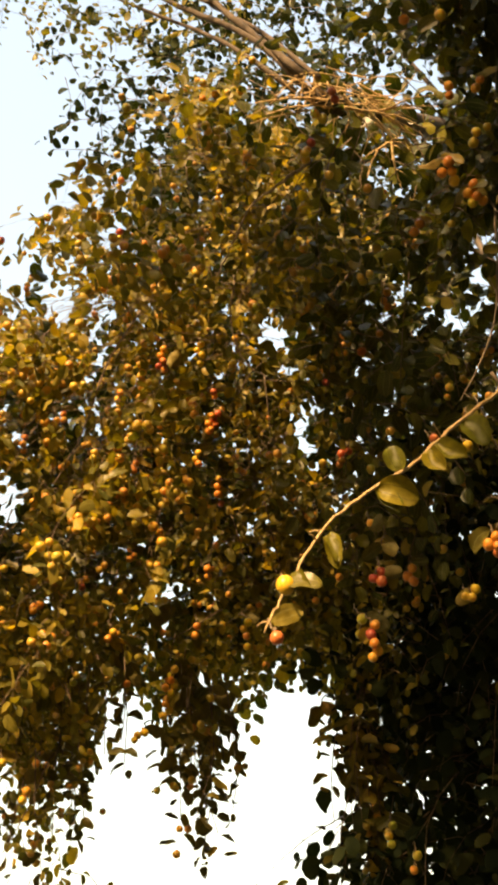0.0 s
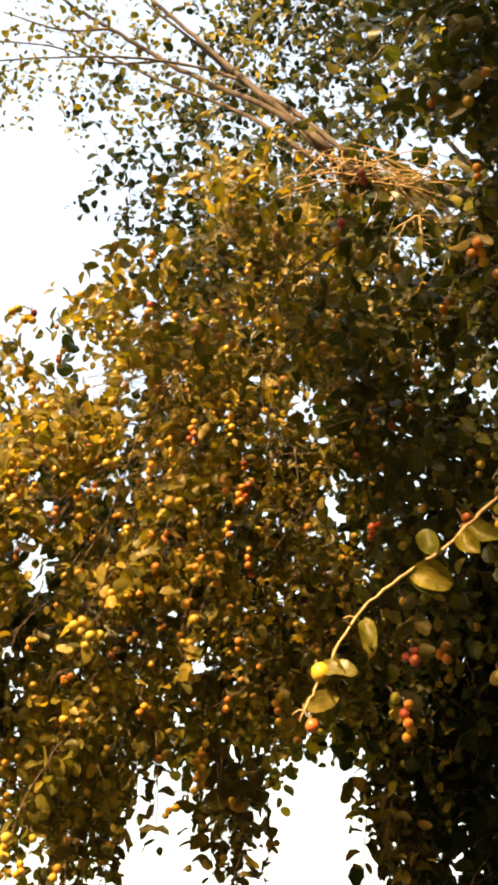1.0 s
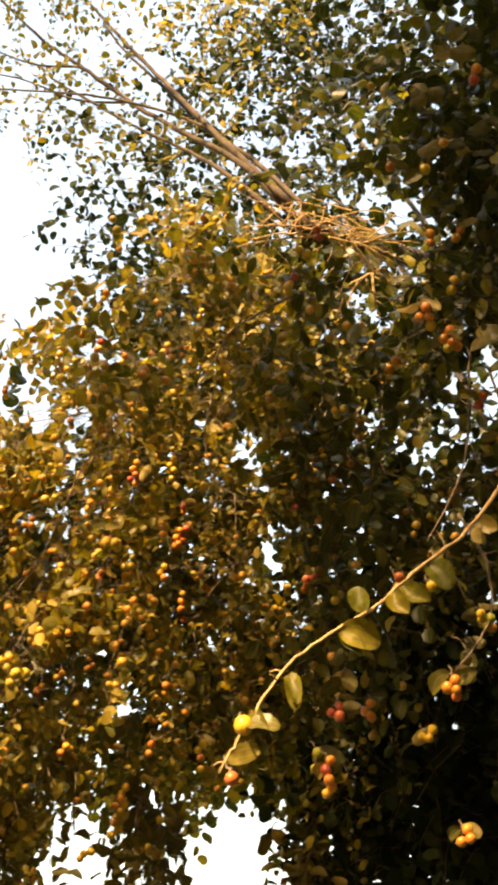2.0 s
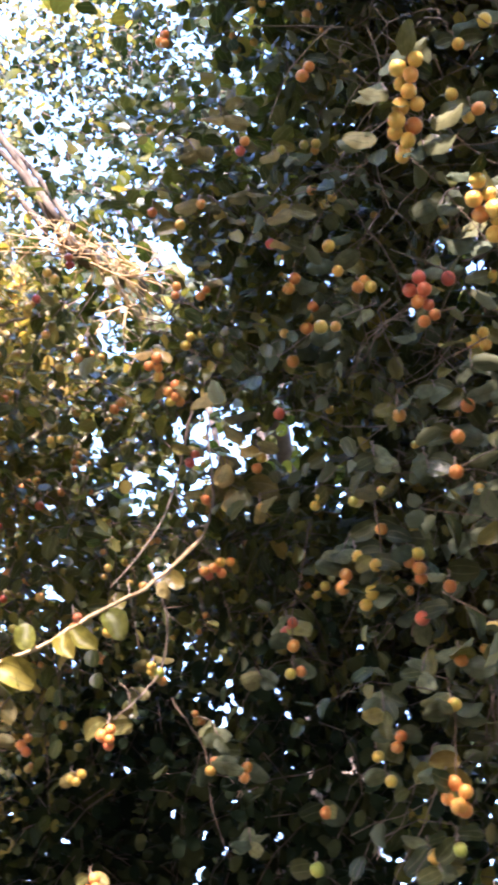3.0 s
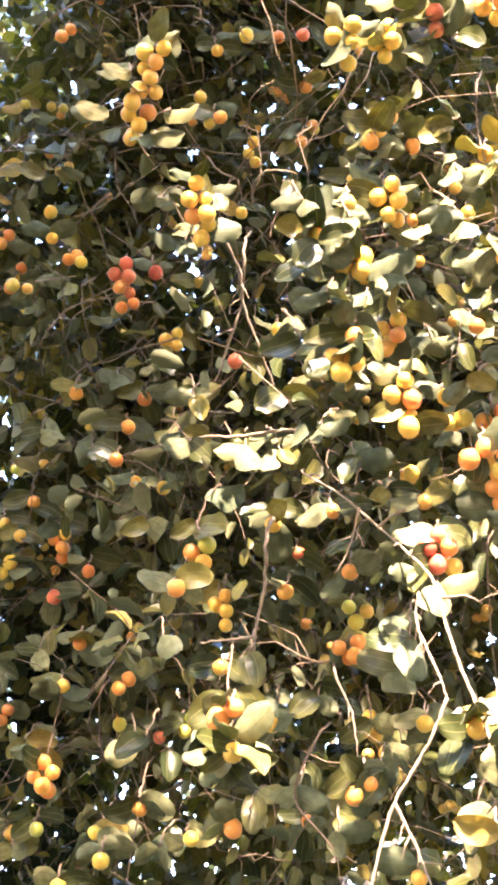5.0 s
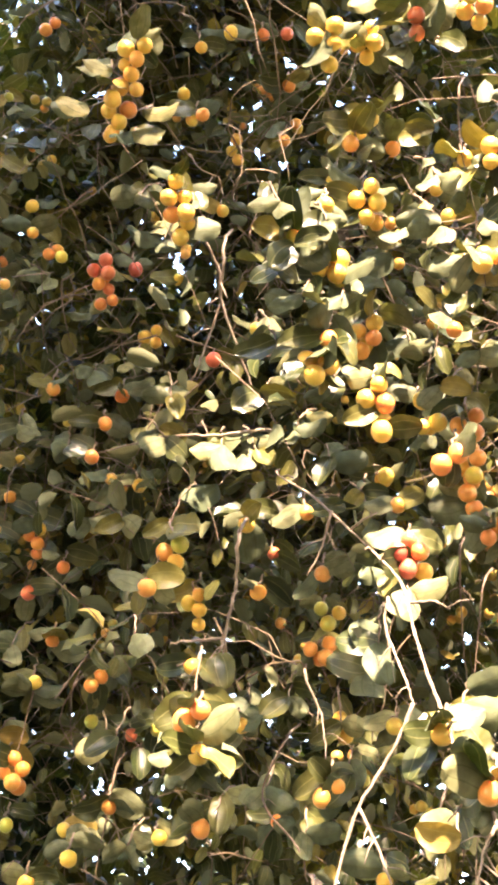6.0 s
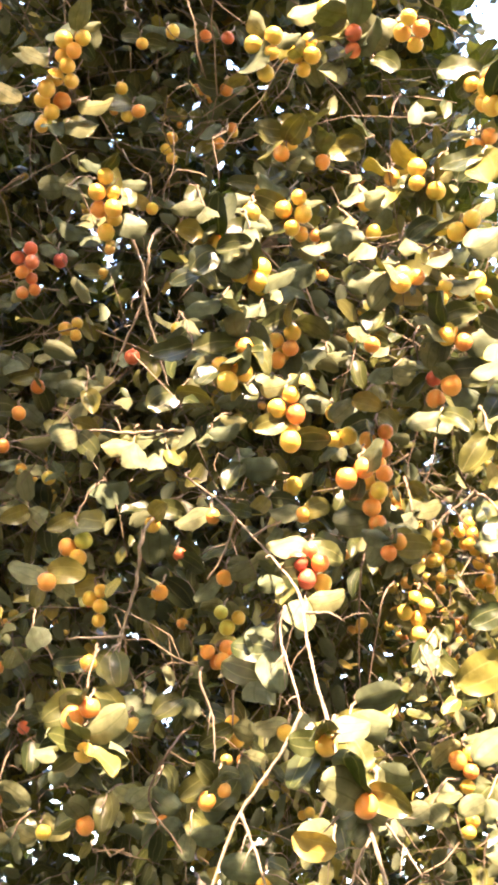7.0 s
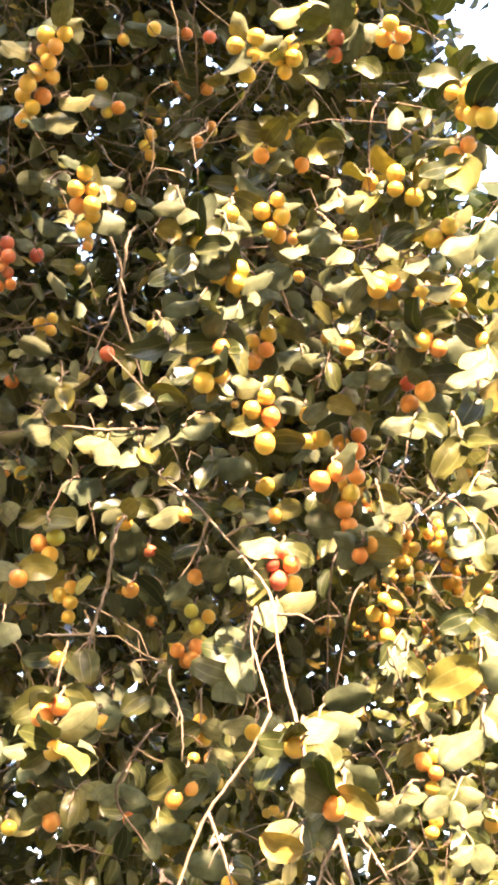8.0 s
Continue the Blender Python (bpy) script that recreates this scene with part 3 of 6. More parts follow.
limb(lit_tree, [(1.7, 3.9, 2.8), (0.9, 3.7, 3.6), (-0.1, 3.3, 3.78), (-0.9, 2.9, 3.55), (-1.5, 2.6, 3.2)], 0.06, 0.012)
limb(lit_tree, [(1.7, 3.9, 2.7), (1.35, 3.5, 3.2), (1.2, 3.35, 3.5)], 0.05, 0.010)
limb(near_tree, [(2.9, 0.9, -0.1), (2.85, 0.92, 0.9), (2.6, 1.0, 2.0), (2.4, 1.1, 3.1)], 0.17, 0.11, "trunk")
limb(near_tree, [(2.4, 1.1, 3.0), (1.9, 1.3, 3.9), (1.3, 1.5, 4.5), (0.8, 1.5, 4.4)], 0.07, 0.012)
limb(near_tree, [(2.4, 1.1, 3.0), (1.9, 0.9, 3.7), (1.4, 0.8, 3.9), (1.05, 0.8, 3.4)], 0.06, 0.010)
limb(near_tree, [(2.4, 1.1, 2.9), (2.1, 0.5, 3.6), (1.7, 0.3, 3.9), (1.35, 0.3, 3.4)], 0.06, 0.010)
limb(near_tree, [(2.4, 1.1, 2.8), (2.0, 1.7, 3.4), (1.3, 2.0, 3.8), (0.9, 1.9, 3.3)], 0.05, 0.010)

# a tangle of dry, bare twigs caught in the fork of the limb, spread like fans
RIGHTWARD, UPWARD, INWARD = Vector((1, 0, 0)), Vector((0, -0.67, 0.74)), Vector((0, 0.74, 0.67))
FANS = [((0.21, 1.68, 4.08), 150, 215, 0.10, 0.19, 13), ((0.28, 1.70, 4.07), -60, 12, 0.10, 0.20, 16), ((0.20, 1.67, 4.12), -150, -30, 0.05, 0.12, 6), ((0.345, 1.76, 4.015), -125, -50, 0.07, 0.12, 3)]
for heart, lo, hi, short, long, count in FANS:
    for k in range(count):
        a = radians(limb_rng.uniform(lo, hi))
        root = Vector(heart) + RIGHTWARD * limb_rng.gauss(0, 0.035) + UPWARD * limb_rng.gauss(0, 0.022) - INWARD * limb_rng.uniform(0.0, 0.06)
        d = RIGHTWARD * math.cos(a) + UPWARD * math.sin(a) + INWARD * limb_rng.gauss(0, 0.15)
        n = limb_rng.uniform(short, long)
        bend = UPWARD * n * limb_rng.gauss(0.02, 0.10)
        mid, end = root + d * n * 0.5 + bend, root + d * n - bend * 0.5
        keep_clear(mid, 0.9)
        keep_clear(end, 0.5)
        thick = limb_rng.uniform(0.0013, 0.0024)
        branch(lit_tree, [root, mid, end], thick, thick * 0.6, dry_wood, 1, "dry_twig", "bare dry straw-coloured twig", rooted=False)

TANGLE = Vector((0.25, 1.66, 4.05))


# the clear ones, laid to fit the view in a plane facing the camera: places across and up, thickness
def dry_twig(thick, *places):
    line = [TANGLE + RIGHTWARD * a + UPWARD * b - INWARD * limb_rng.uniform(0.0, 0.02) for a, b in places]
    branch(lit_tree, line, thick * 1.25, thick * 0.8, dry_wood, 2, "dry_twig", "bare dry straw-coloured twig", rooted=False)


dry_twig(0.0025, (-0.043, -0.026), (-0.133, -0.021), (-0.217, -0.031))
dry_twig(0.0022, (-0.050, -0.039), (-0.127, -0.040), (-0.192, -0.054))
dry_twig(0.0024, (-0.037, -0.042), (-0.141, -0.055), (-0.228, -0.079))
dry_twig(0.0016, (-0.018, -0.065), (-0.048, -0.083))
dry_twig(0.0026, (-0.060, 0.011), (-0.078, -0.003), (-0.112, -0.056))
dry_twig(0.0027, (-0.005, -0.046), (0.079, -0.053), (0.150, -0.028), (0.215, -0.020))
dry_twig(0.0022, (0.079, -0.053), (0.144, -0.043), (0.218, -0.050))
dry_twig(0.0016, (0.092, -0.045), (0.131, -0.008), (0.164, 0.029))
dry_twig(0.0026, (0.002, -0.046), (0.053, -0.054), (0.130, -0.072), (0.191, -0.099))
dry_twig(0.0016, (0.131, -0.049), (0.176, -0.057), (0.185, -0.086))
dry_twig(0.0022, (0.053, -0.060), (0.085, -0.090), (0.120, -0.119))
dry_twig(0.0018, (0.092, -0.061), (0.130, -0.091), (0.158, -0.114))
dry_twig(0.0024, (-0.002, -0.046), (0.006, -0.072), (-0.005, -0.107))
dry_twig(0.0017, (-0.028, -0.071), (-0.037, -0.119))
dry_twig(0.0017, (0.027, -0.063), (0.049, -0.089), (0.049, -0.133))
dry_twig(0.0018, (0.065, -0.083), (0.091, -0.103), (0.110, -0.125))
dry_twig(0.0030, (0.106, -0.127), (0.084, -0.138), (0.060, -0.169), (0.046, -0.213))
dry_twig(0.0030, (0.106, -0.127), (0.108, -0.173), (0.118, -0.209), (0.127, -0.241))
dry_twig(0.0020, (0.103, -0.128), (0.129, -0.128), (0.149, -0.150))
dry_twig(0.0016, (0.074, -0.144), (0.058, -0.152), (0.043, -0.164))
dry_twig(0.0018, (0.148, -0.136), (0.129, -0.116), (0.103, -0.127))
dry_twig(0.0014, (0.106, 0.008), (0.086, -0.001), (0.131, -0.008))
dry_twig(0.0014, (0.157, -0.034), (0.183, -0.009), (0.215, -0.017))

# thin limbs that fork from the two above the tangle
limb(lit_tree, [(0.19, 1.66, 4.10), (0.06, 1.66, 4.30), (-0.08, 1.70, 4.52), (-0.18, 1.73, 4.74), (-0.33, 1.76, 5.02), (-0.42, 1.78, 5.24)], 0.007, 0.003)
limb(lit_tree, [(-0.05, 1.67, 4.45), (-0.18, 1.71, 4.60), (-0.38, 1.74, 4.72), (-0.62, 1.80, 4.84), (-0.85, 1.85, 4.92)], 0.005, 0.002)
limb(lit_tree, [(-0.29, 1.76, 4.73), (-0.46, 1.80, 4.80), (-0.66, 1.84, 4.98), (-0.90, 1.88, 5.10)], 0.004, 0.002)
limb(lit_tree, [(-0.46, 1.77, 4.94), (-0.62, 1.80, 5.00), (-0.82, 1.82, 5.16)], 0.004, 0.002)

# ---------- branches ----------
branch(near_tree, [(0.753, 0.613, 2.540), (0.759, 0.562, 2.473), (0.772, 0.528, 2.414), (0.772, 0.496, 2.363), (0.770, 0.466, 2.309), (0.766, 0.455, 2.255), (0.769, 0.448, 2.205), (0.773, 0.441, 2.169), (0.770, 0.429, 2.127), (0.764, 0.405, 2.080), (0.765, 0.395, 2.046), (0.787, 0.399, 2.002)], 0.0010, 0.0023, pale_bark, 6)
branch(near_tree, [(0.763, 0.396, 2.048), (0.761, 0.408, 2.034), (0.763, 0.422, 2.010)], 0.0014, 0.0012, pale_bark, 4, rooted=False)
branch(near_tree, [(0.781, 0.478, 2.196), (0.780, 0.504, 2.165), (0.772, 0.543, 2.125), (0.772, 0.574, 2.076), (0.775, 0.589, 2.044)], 0.0016, 0.0014, pale_bark, 3, rooted=False)
branch(near_tree, [(0.772, 0.543, 2.125), (0.790, 0.544, 2.097), (0.806, 0.546, 2.069), (0.819, 0.549, 2.041)], 0.0014, 0.0010, pale_bark, 3, rooted=False)
branch(near_tree, [(0.777, 0.491, 2.313), (0.780, 0.500, 2.284), (0.777, 0.480, 2.217), (0.781, 0.478, 2.196)], 0.0014, 0.0010, pale_bark, 3, rooted=False)
branch(near_tree, [(0.751, 0.530, 2.430), (0.758, 0.558, 2.399), (0.757, 0.578, 2.381)], 0.0014, 0.0010, pale_bark, 2, rooted=False)
branch(near_tree, [(0.845, 0.686, 2.356), (0.865, 0.686, 2.317), (0.873, 0.690, 2.282), (0.870, 0.688, 2.248)], 0.0016, 0.0008, pale_bark, 3)
branch(near_tree, [(0.850, 0.727, 2.300), (0.849, 0.764, 2.249), (0.890, 0.758, 2.206), (0.905, 0.762, 2.176)], 0.0016, 0.0008, brown_twig, 3)
branch(near_tree, [(0.979, 0.562, 2.515), (1.016, 0.604, 2.475), (1.067, 0.654, 2.421)], 0.0016, 0.0008, brown_twig, 3)
branch(near_tree, [(1.074, 0.611, 2.542), (1.093, 0.650, 2.487), (1.109, 0.682, 2.436)], 0.0016, 0.0008, brown_twig, 3)
branch(near_tree, [(1.094, 0.578, 2.461), (1.124, 0.583, 2.419), (1.149, 0.587, 2.360)], 0.0016, 0.0008, brown_twig, 3)
branch(near_tree, [(0.781, 0.470, 2.295), (0.783, 0.444, 2.283), (0.796, 0.436, 2.276)], 0.0014, 0.0008, pale_bark, 2, rooted=False)
branch(near_tree, [(0.610, 0.249, 2.852), (0.622, 0.241, 2.827), (0.633, 0.229, 2.803)], 0.0014, 0.0008, brown_twig, 2)
branch(near_tree, [(0.816, 0.317, 3.022), (0.840, 0.344, 3.001), (0.862, 0.366, 2.957)], 0.0017, 0.0008, brown_twig, 2)
branch(near_tree, [(0.839, 0.350, 2.624), (0.842, 0.351, 2.595), (0.843, 0.345, 2.556)], 0.0016, 0.0008, brown_twig, 2)
branch(near_tree, [(0.760, 0.397, 2.074), (0.780, 0.388, 2.055), (0.801, 0.382, 2.026)], 0.0014, 0.0010, pale_bark, 3, rooted=False)
branch(near_tree, [(0.783, 0.440, 2.137), (0.786, 0.453, 2.118), (0.786, 0.473, 2.091), (0.789, 0.488, 2.064)], 0.0014, 0.0008, pale_bark, 3, rooted=False)
branch(near_tree, [(0.630, 0.603, 2.875), (0.673, 0.623, 2.844), (0.694, 0.645, 2.821), (0.735, 0.665, 2.787), (0.776, 0.685, 2.751)], 0.0024, 0.0016, pale_bark, 2)
branch(near_tree, [(0.668, 0.606, 2.881), (0.694, 0.646, 2.833), (0.706, 0.696, 2.781), (0.710, 0.726, 2.758)], 0.0021, 0.0014, pale_bark, 2)
branch(near_tree, [(0.778, 0.686, 2.680), (0.755, 0.736, 2.697), (0.724, 0.777, 2.710), (0.687, 0.823, 2.706), (0.643, 0.876, 2.696)], 0.0022, 0.0014, pale_bark, 2)
branch(near_tree, [(0.699, 0.614, 2.427), (0.717, 0.639, 2.390), (0.723, 0.664, 2.343), (0.736, 0.688, 2.286)], 0.0023, 0.0014, pale_bark, 2)
branch(near_tree, [(0.724, 0.664, 2.341), (0.712, 0.687, 2.344), (0.686, 0.708, 2.342)], 0.0019, 0.0010, pale_bark, 1, rooted=False)
branch(near_tree, [(0.689, 0.657, 2.311), (0.674, 0.644, 2.251), (0.668, 0.639, 2.188)], 0.0012, 0.0008, brown_twig, 2, rooted=False)
branch(near_tree, [(0.624, 1.033, 2.760), (0.642, 1.064, 2.719), (0.652, 1.108, 2.664)], 0.0012, 0.0008, brown_twig, 3)
branch(near_tree, [(0.728, 1.071, 2.492), (0.727, 1.082, 2.440), (0.723, 1.084, 2.400)], 0.0012, 0.0008, brown_twig, 2)
branch(near_tree, [(0.701, 0.720, 2.557), (0.684, 0.722, 2.491), (0.667, 0.717, 2.429)], 0.0014, 0.0008, brown_twig, 3)
branch(near_tree, [(0.788, 1.070, 2.523), (0.786, 1.103, 2.480), (0.821, 1.107, 2.444)], 0.0016, 0.0008, brown_twig, 3)
branch(near_tree, [(0.822, 1.012, 2.384), (0.821, 1.024, 2.323), (0.819, 1.038, 2.233)], 0.0012, 0.0008, brown_twig, 3)
branch(near_tree, [(0.607, 1.249, 2.890), (0.611, 1.291, 2.842), (0.604, 1.318, 2.780), (0.623, 1.353, 2.691)], 0.0016, 0.0008, brown_twig, 4)
branch(near_tree, [(0.672, 1.423, 2.817), (0.714, 1.439, 2.774)], 0.0016, 0.0008, brown_twig, 4)
branch(near_tree, [(0.486, 1.545, 2.728), (0.541, 1.566, 2.673), (0.554, 1.561, 2.575), (0.594, 1.588, 2.503)], 0.0014, 0.0008, brown_twig, 4)
branch(near_tree, [(0.780, 1.066, 2.510), (0.797, 1.091, 2.461), (0.815, 1.101, 2.431)], 0.0014, 0.0008, brown_twig, 2)
branch(near_tree, [(0.582, 0.869, 3.208), (0.573, 0.898, 3.193), (0.568, 0.916, 3.183)], 0.0016, 0.0008, brown_twig, 2)
branch(near_tree, [(0.681, 0.475, 2.840), (0.669, 0.530, 2.881), (0.674, 0.566, 2.859)], 0.0014, 0.0008, brown_twig, 2)
front_branch = branch(lit_tree, [(0.462, 1.381, 2.941), (0.380, 1.372, 2.820), (0.300, 1.336, 2.726), (0.227, 1.297, 2.627), (0.160, 1.242, 2.543), (0.096, 1.230, 2.479), (0.053, 1.220, 2.403), (0.030, 1.222, 2.360), (0.012, 1.226, 2.322)], 0.0034, 0.0017, dry_wood, 5)
branch(lit_tree, [(0.422, 1.306, 3.171), (0.415, 1.337, 3.074), (0.402, 1.363, 2.978), (0.369, 1.379, 2.894), (0.328, 1.386, 2.818)], 0.003, 0.0016, pale_bark, 3)
branch(lit_tree, [(0.450, 1.293, 3.106), (0.473, 1.333, 2.988), (0.462, 1.381, 2.941), (0.402, 1.404, 2.855)], 0.003, 0.0016, pale_bark, 3)
branch(lit_tree, [(0.394, 1.425, 2.912), (0.439, 1.465, 2.849), (0.449, 1.513, 2.782), (0.415, 1.508, 2.714), (0.374, 1.496, 2.655)], 0.0028, 0.0018, pale_bark, 3, rooted=False)
branch(lit_tree, [(0.371, 1.457, 2.880), (0.391, 1.488, 2.836), (0.410, 1.512, 2.798)], 0.0016, 0.001, pale_bark, 2)
branch(lit_tree, [(0.119, 1.362, 3.381), (0.069, 1.454, 3.439), (0.015, 1.580, 3.531), (-0.022, 1.698, 3.560), (-0.063, 1.819, 3.584)], 0.004, 0.002, pale_bark, 3)
branch(lit_tree, [(-0.024, 1.761, 3.502), (-0.033, 1.821, 3.442), (-0.005, 1.881, 3.380), (0.062, 1.910, 3.346)], 0.0026, 0.0014, pale_bark, 4)
branch(lit_tree, [(0.037, 1.902, 3.356), (0.042, 1.946, 3.305), (0.046, 1.985, 3.257)], 0.002, 0.001, pale_bark, 2, rooted=False)
branch(lit_tree, [(0.007, 1.898, 3.361), (-0.025, 1.930, 3.325)], 0.002, 0.001, pale_bark, 2, rooted=False)
branch(lit_tree, [(-0.243, 1.873, 3.519), (-0.309, 1.937, 3.442), (-0.375, 2.038, 3.314), (-0.439, 2.099, 3.220)], 0.003, 0.0016, pale_bark, 3)
branch(lit_tree, [(-0.193, 1.757, 3.895), (-0.194, 1.829, 3.836), (-0.205, 1.870, 3.801)], 0.002, 0.001, brown_twig, 2)
branch(lit_tree, [(-0.133, 1.760, 3.897), (-0.126, 1.823, 3.846)], 0.002, 0.001, brown_twig, 2)
branch(lit_tree, [(-0.550, 2.201, 3.219), (-0.575, 2.233, 3.165), (-0.612, 2.261, 3.108), (-0.605, 2.274, 2.889)], 0.002, 0.001, brown_twig, 2)
branch(lit_tree, [(-0.040, 2.176, 3.171), (-0.017, 2.226, 3.098), (-0.006, 2.265, 3.035)], 0.002, 0.001, brown_twig, 2)
branch(lit_tree, [(0.033, 2.000, 3.074), (0.048, 2.046, 3.006), (0.064, 2.077, 2.958)], 0.002, 0.001, brown_twig, 2)
branch(lit_tree, [(-0.035, 2.086, 3.292), (-0.012, 2.133, 3.232)], 0.002, 0.001, brown_twig, 2)
branch(lit_tree, [(-0.310, 2.306, 3.128), (-0.318, 2.253, 3.022)], 0.002, 0.001, brown_twig, 2)
branch(lit_tree, [(-0.080, 2.200, 2.948), (-0.128, 2.213, 2.923), (-0.189, 2.226, 2.892)], 0.0025, 0.001, brown_twig, 2)
branch(lit_tree, [(-0.422, 2.241, 2.625), (-0.444, 2.181, 2.497), (-0.482, 2.200, 2.430)], 0.0025, 0.001, brown_twig, 2)
branch(lit_tree, [(0.204, 2.961, 2.796), (0.131, 2.979, 2.761), (0.028, 3.009, 2.689)], 0.0025, 0.001, brown_twig, 3)
FRONT_LEAVES = [     # place, lean, size, tilt, shape
    (0.167, 1.241, 2.543, 0.80, -0.45, 0.045, 0.3, 0),
    (0.251, 1.300, 2.652, 0.35, -0.90, 0.040, 0.6, 1),
    (0.262, 1.300, 2.662, 0.75, -0.60, 0.042, 0.1, 1),
    (0.168, 1.251, 2.546, 0.55, -0.90, 0.040, -0.5, 1),
    (0.099, 1.235, 2.470, 0.05, -1.00, 0.044, 0.2, 2),
    (0.092, 1.232, 2.462, 0.35, -0.85, 0.034, -0.8, 2),
    (0.053, 1.220, 2.403, 0.35, -0.90, 0.032, 0.4, 1),
    (0.205, 1.280, 2.600, -0.25, 0.60, 0.034, 0.5, 0),
    (0.316, 1.330, 2.729, 0.40, -0.80, 0.044, 0.3, 0),
]

# big leaves of the branch that reaches out nearest
for x, y, z, ax, az, size, down, shape in FRONT_LEAVES:
    hang_leaf(front_branch, (x, y, z), (ax, -0.25, az), (-0.1, -0.75, -down), size, "broad yellow-green leaf", YELLOW_LEAVES[shape])

# ---------- fruiting twigs ----------
fruiting_twig(near_tree, (0.436, 0.465, 2.923), (0.466, 0.559, 2.866), "yyoyyyyyoyyyy", 10)
fruiting_twig(near_tree, (0.548, 0.548, 2.847), (0.594, 0.582, 2.809), "yyyoyyy", 8)
fruiting_twig(near_tree, (0.580, 0.764, 2.946), (0.617, 0.798, 2.908), "rrrooroo", 4)
fruiting_twig(near_tree, (0.700, 0.817, 2.937), (0.711, 0.828, 2.924), "yyy", 4)
fruiting_twig(near_tree, (0.585, 0.563, 3.246), (0.592, 0.570, 3.241), "y", 3)
fruiting_twig(near_tree, (0.607, 0.524, 3.256), (0.613, 0.529, 3.252), "y", 3)
fruiting_twig(near_tree, (0.674, 0.531, 3.344), (0.680, 0.537, 3.340), "o", 2)
fruiting_twig(near_tree, (0.640, 0.442, 3.166), (0.646, 0.448, 3.161), "r", 3)
fruiting_twig(near_tree, (0.584, 0.313, 2.896), (0.605, 0.333, 2.881), "yyyyy", 7)
fruiting_twig(near_tree, (0.637, 0.299, 2.937), (0.652, 0.317, 2.925), "yyyy", 8)
fruiting_twig(near_tree, (0.608, 0.246, 2.910), (0.613, 0.252, 2.906), "y", 2)
fruiting_twig(near_tree, (0.612, 0.216, 2.816), (0.631, 0.228, 2.804), "rr", 10)
fruiting_twig(near_tree, (0.680, 0.194, 2.895), (0.703, 0.194, 2.884), "yyoy", 7)
fruiting_twig(near_tree, (0.704, 0.137, 2.726), (0.719, 0.144, 2.716), "oyyy", 8)
fruiting_twig(near_tree, (0.630, 0.095, 2.544), (0.640, 0.091, 2.539), "yy", 7)
fruiting_twig(near_tree, (0.737, 0.166, 2.700), (0.747, 0.173, 2.692), "oo", 7)
fruiting_twig(near_tree, (0.661, 0.362, 2.822), (0.671, 0.367, 2.816), "yo", 9)
fruiting_twig(near_tree, (0.705, 0.347, 2.832), (0.711, 0.353, 2.826), "o", 7)
fruiting_twig(near_tree, (0.679, 0.351, 2.866), (0.684, 0.356, 2.862), "y", 3)
fruiting_twig(near_tree, (0.641, 0.398, 2.719), (0.647, 0.403, 2.714), "y", 7)
fruiting_twig(near_tree, (0.677, 0.417, 2.814), (0.683, 0.423, 2.808), "y", 3)
fruiting_twig(near_tree, (0.689, 0.379, 2.765), (0.717, 0.403, 2.740), "yyyyyy", 8)
fruiting_twig(near_tree, (0.595, 0.398, 2.619), (0.601, 0.403, 2.613), "y", 9)
fruiting_twig(near_tree, (0.636, 0.395, 2.599), (0.655, 0.394, 2.589), "yyyy", 11)
fruiting_twig(near_tree, (0.646, 0.411, 2.520), (0.651, 0.416, 2.514), "o", 9)
fruiting_twig(near_tree, (0.638, 0.429, 2.486), (0.651, 0.424, 2.481), "yyy", 10)
fruiting_twig(near_tree, (0.740, 0.440, 2.642), (0.757, 0.469, 2.614), "yyoyo", 8)
fruiting_twig(near_tree, (0.706, 0.414, 2.492), (0.734, 0.433, 2.459), "yyoyy", 8)
fruiting_twig(near_tree, (0.836, 0.465, 2.560), (0.844, 0.464, 2.554), "yyy", 4)
fruiting_twig(near_tree, (0.848, 0.478, 2.613), (0.852, 0.482, 2.607), "y", 3)
fruiting_twig(near_tree, (0.783, 0.394, 2.433), (0.785, 0.407, 2.422), "oo", 7)
fruiting_twig(near_tree, (0.905, 0.477, 2.492), (0.909, 0.481, 2.486), "o", 3)
fruiting_twig(near_tree, (0.897, 0.451, 2.441), (0.903, 0.454, 2.433), "oo", 8)
fruiting_twig(near_tree, (0.849, 0.533, 2.500), (0.853, 0.537, 2.493), "o", 3)
fruiting_twig(near_tree, (0.798, 0.480, 2.385), (0.816, 0.487, 2.362), "rroory", 9)
fruiting_twig(near_tree, (0.804, 0.628, 2.534), (0.808, 0.632, 2.527), "o", 3)
fruiting_twig(near_tree, (0.844, 0.651, 2.480), (0.848, 0.655, 2.473), "o", 4)
fruiting_twig(near_tree, (0.756, 0.676, 2.526), (0.762, 0.681, 2.518), "y", 7)
fruiting_twig(near_tree, (0.889, 0.702, 2.473), (0.905, 0.696, 2.464), "ggy", 4)
fruiting_twig(near_tree, (0.894, 0.715, 2.437), (0.902, 0.721, 2.423), "oooo", 7)
fruiting_twig(near_tree, (0.821, 0.737, 2.497), (0.826, 0.741, 2.489), "o", 4)
fruiting_twig(near_tree, (0.808, 0.846, 2.557), (0.831, 0.865, 2.518), "yyyy", 4)
fruiting_twig(near_tree, (0.680, 0.701, 2.477), (0.690, 0.720, 2.451), "goy", 7)
fruiting_twig(near_tree, (0.644, 0.697, 2.394), (0.649, 0.701, 2.386), "o", 8)
fruiting_twig(near_tree, (0.642, 0.607, 2.204), (0.653, 0.608, 2.192), "oo", 8)
fruiting_twig(near_tree, (0.647, 0.603, 2.166), (0.651, 0.606, 2.156), "y", 11)
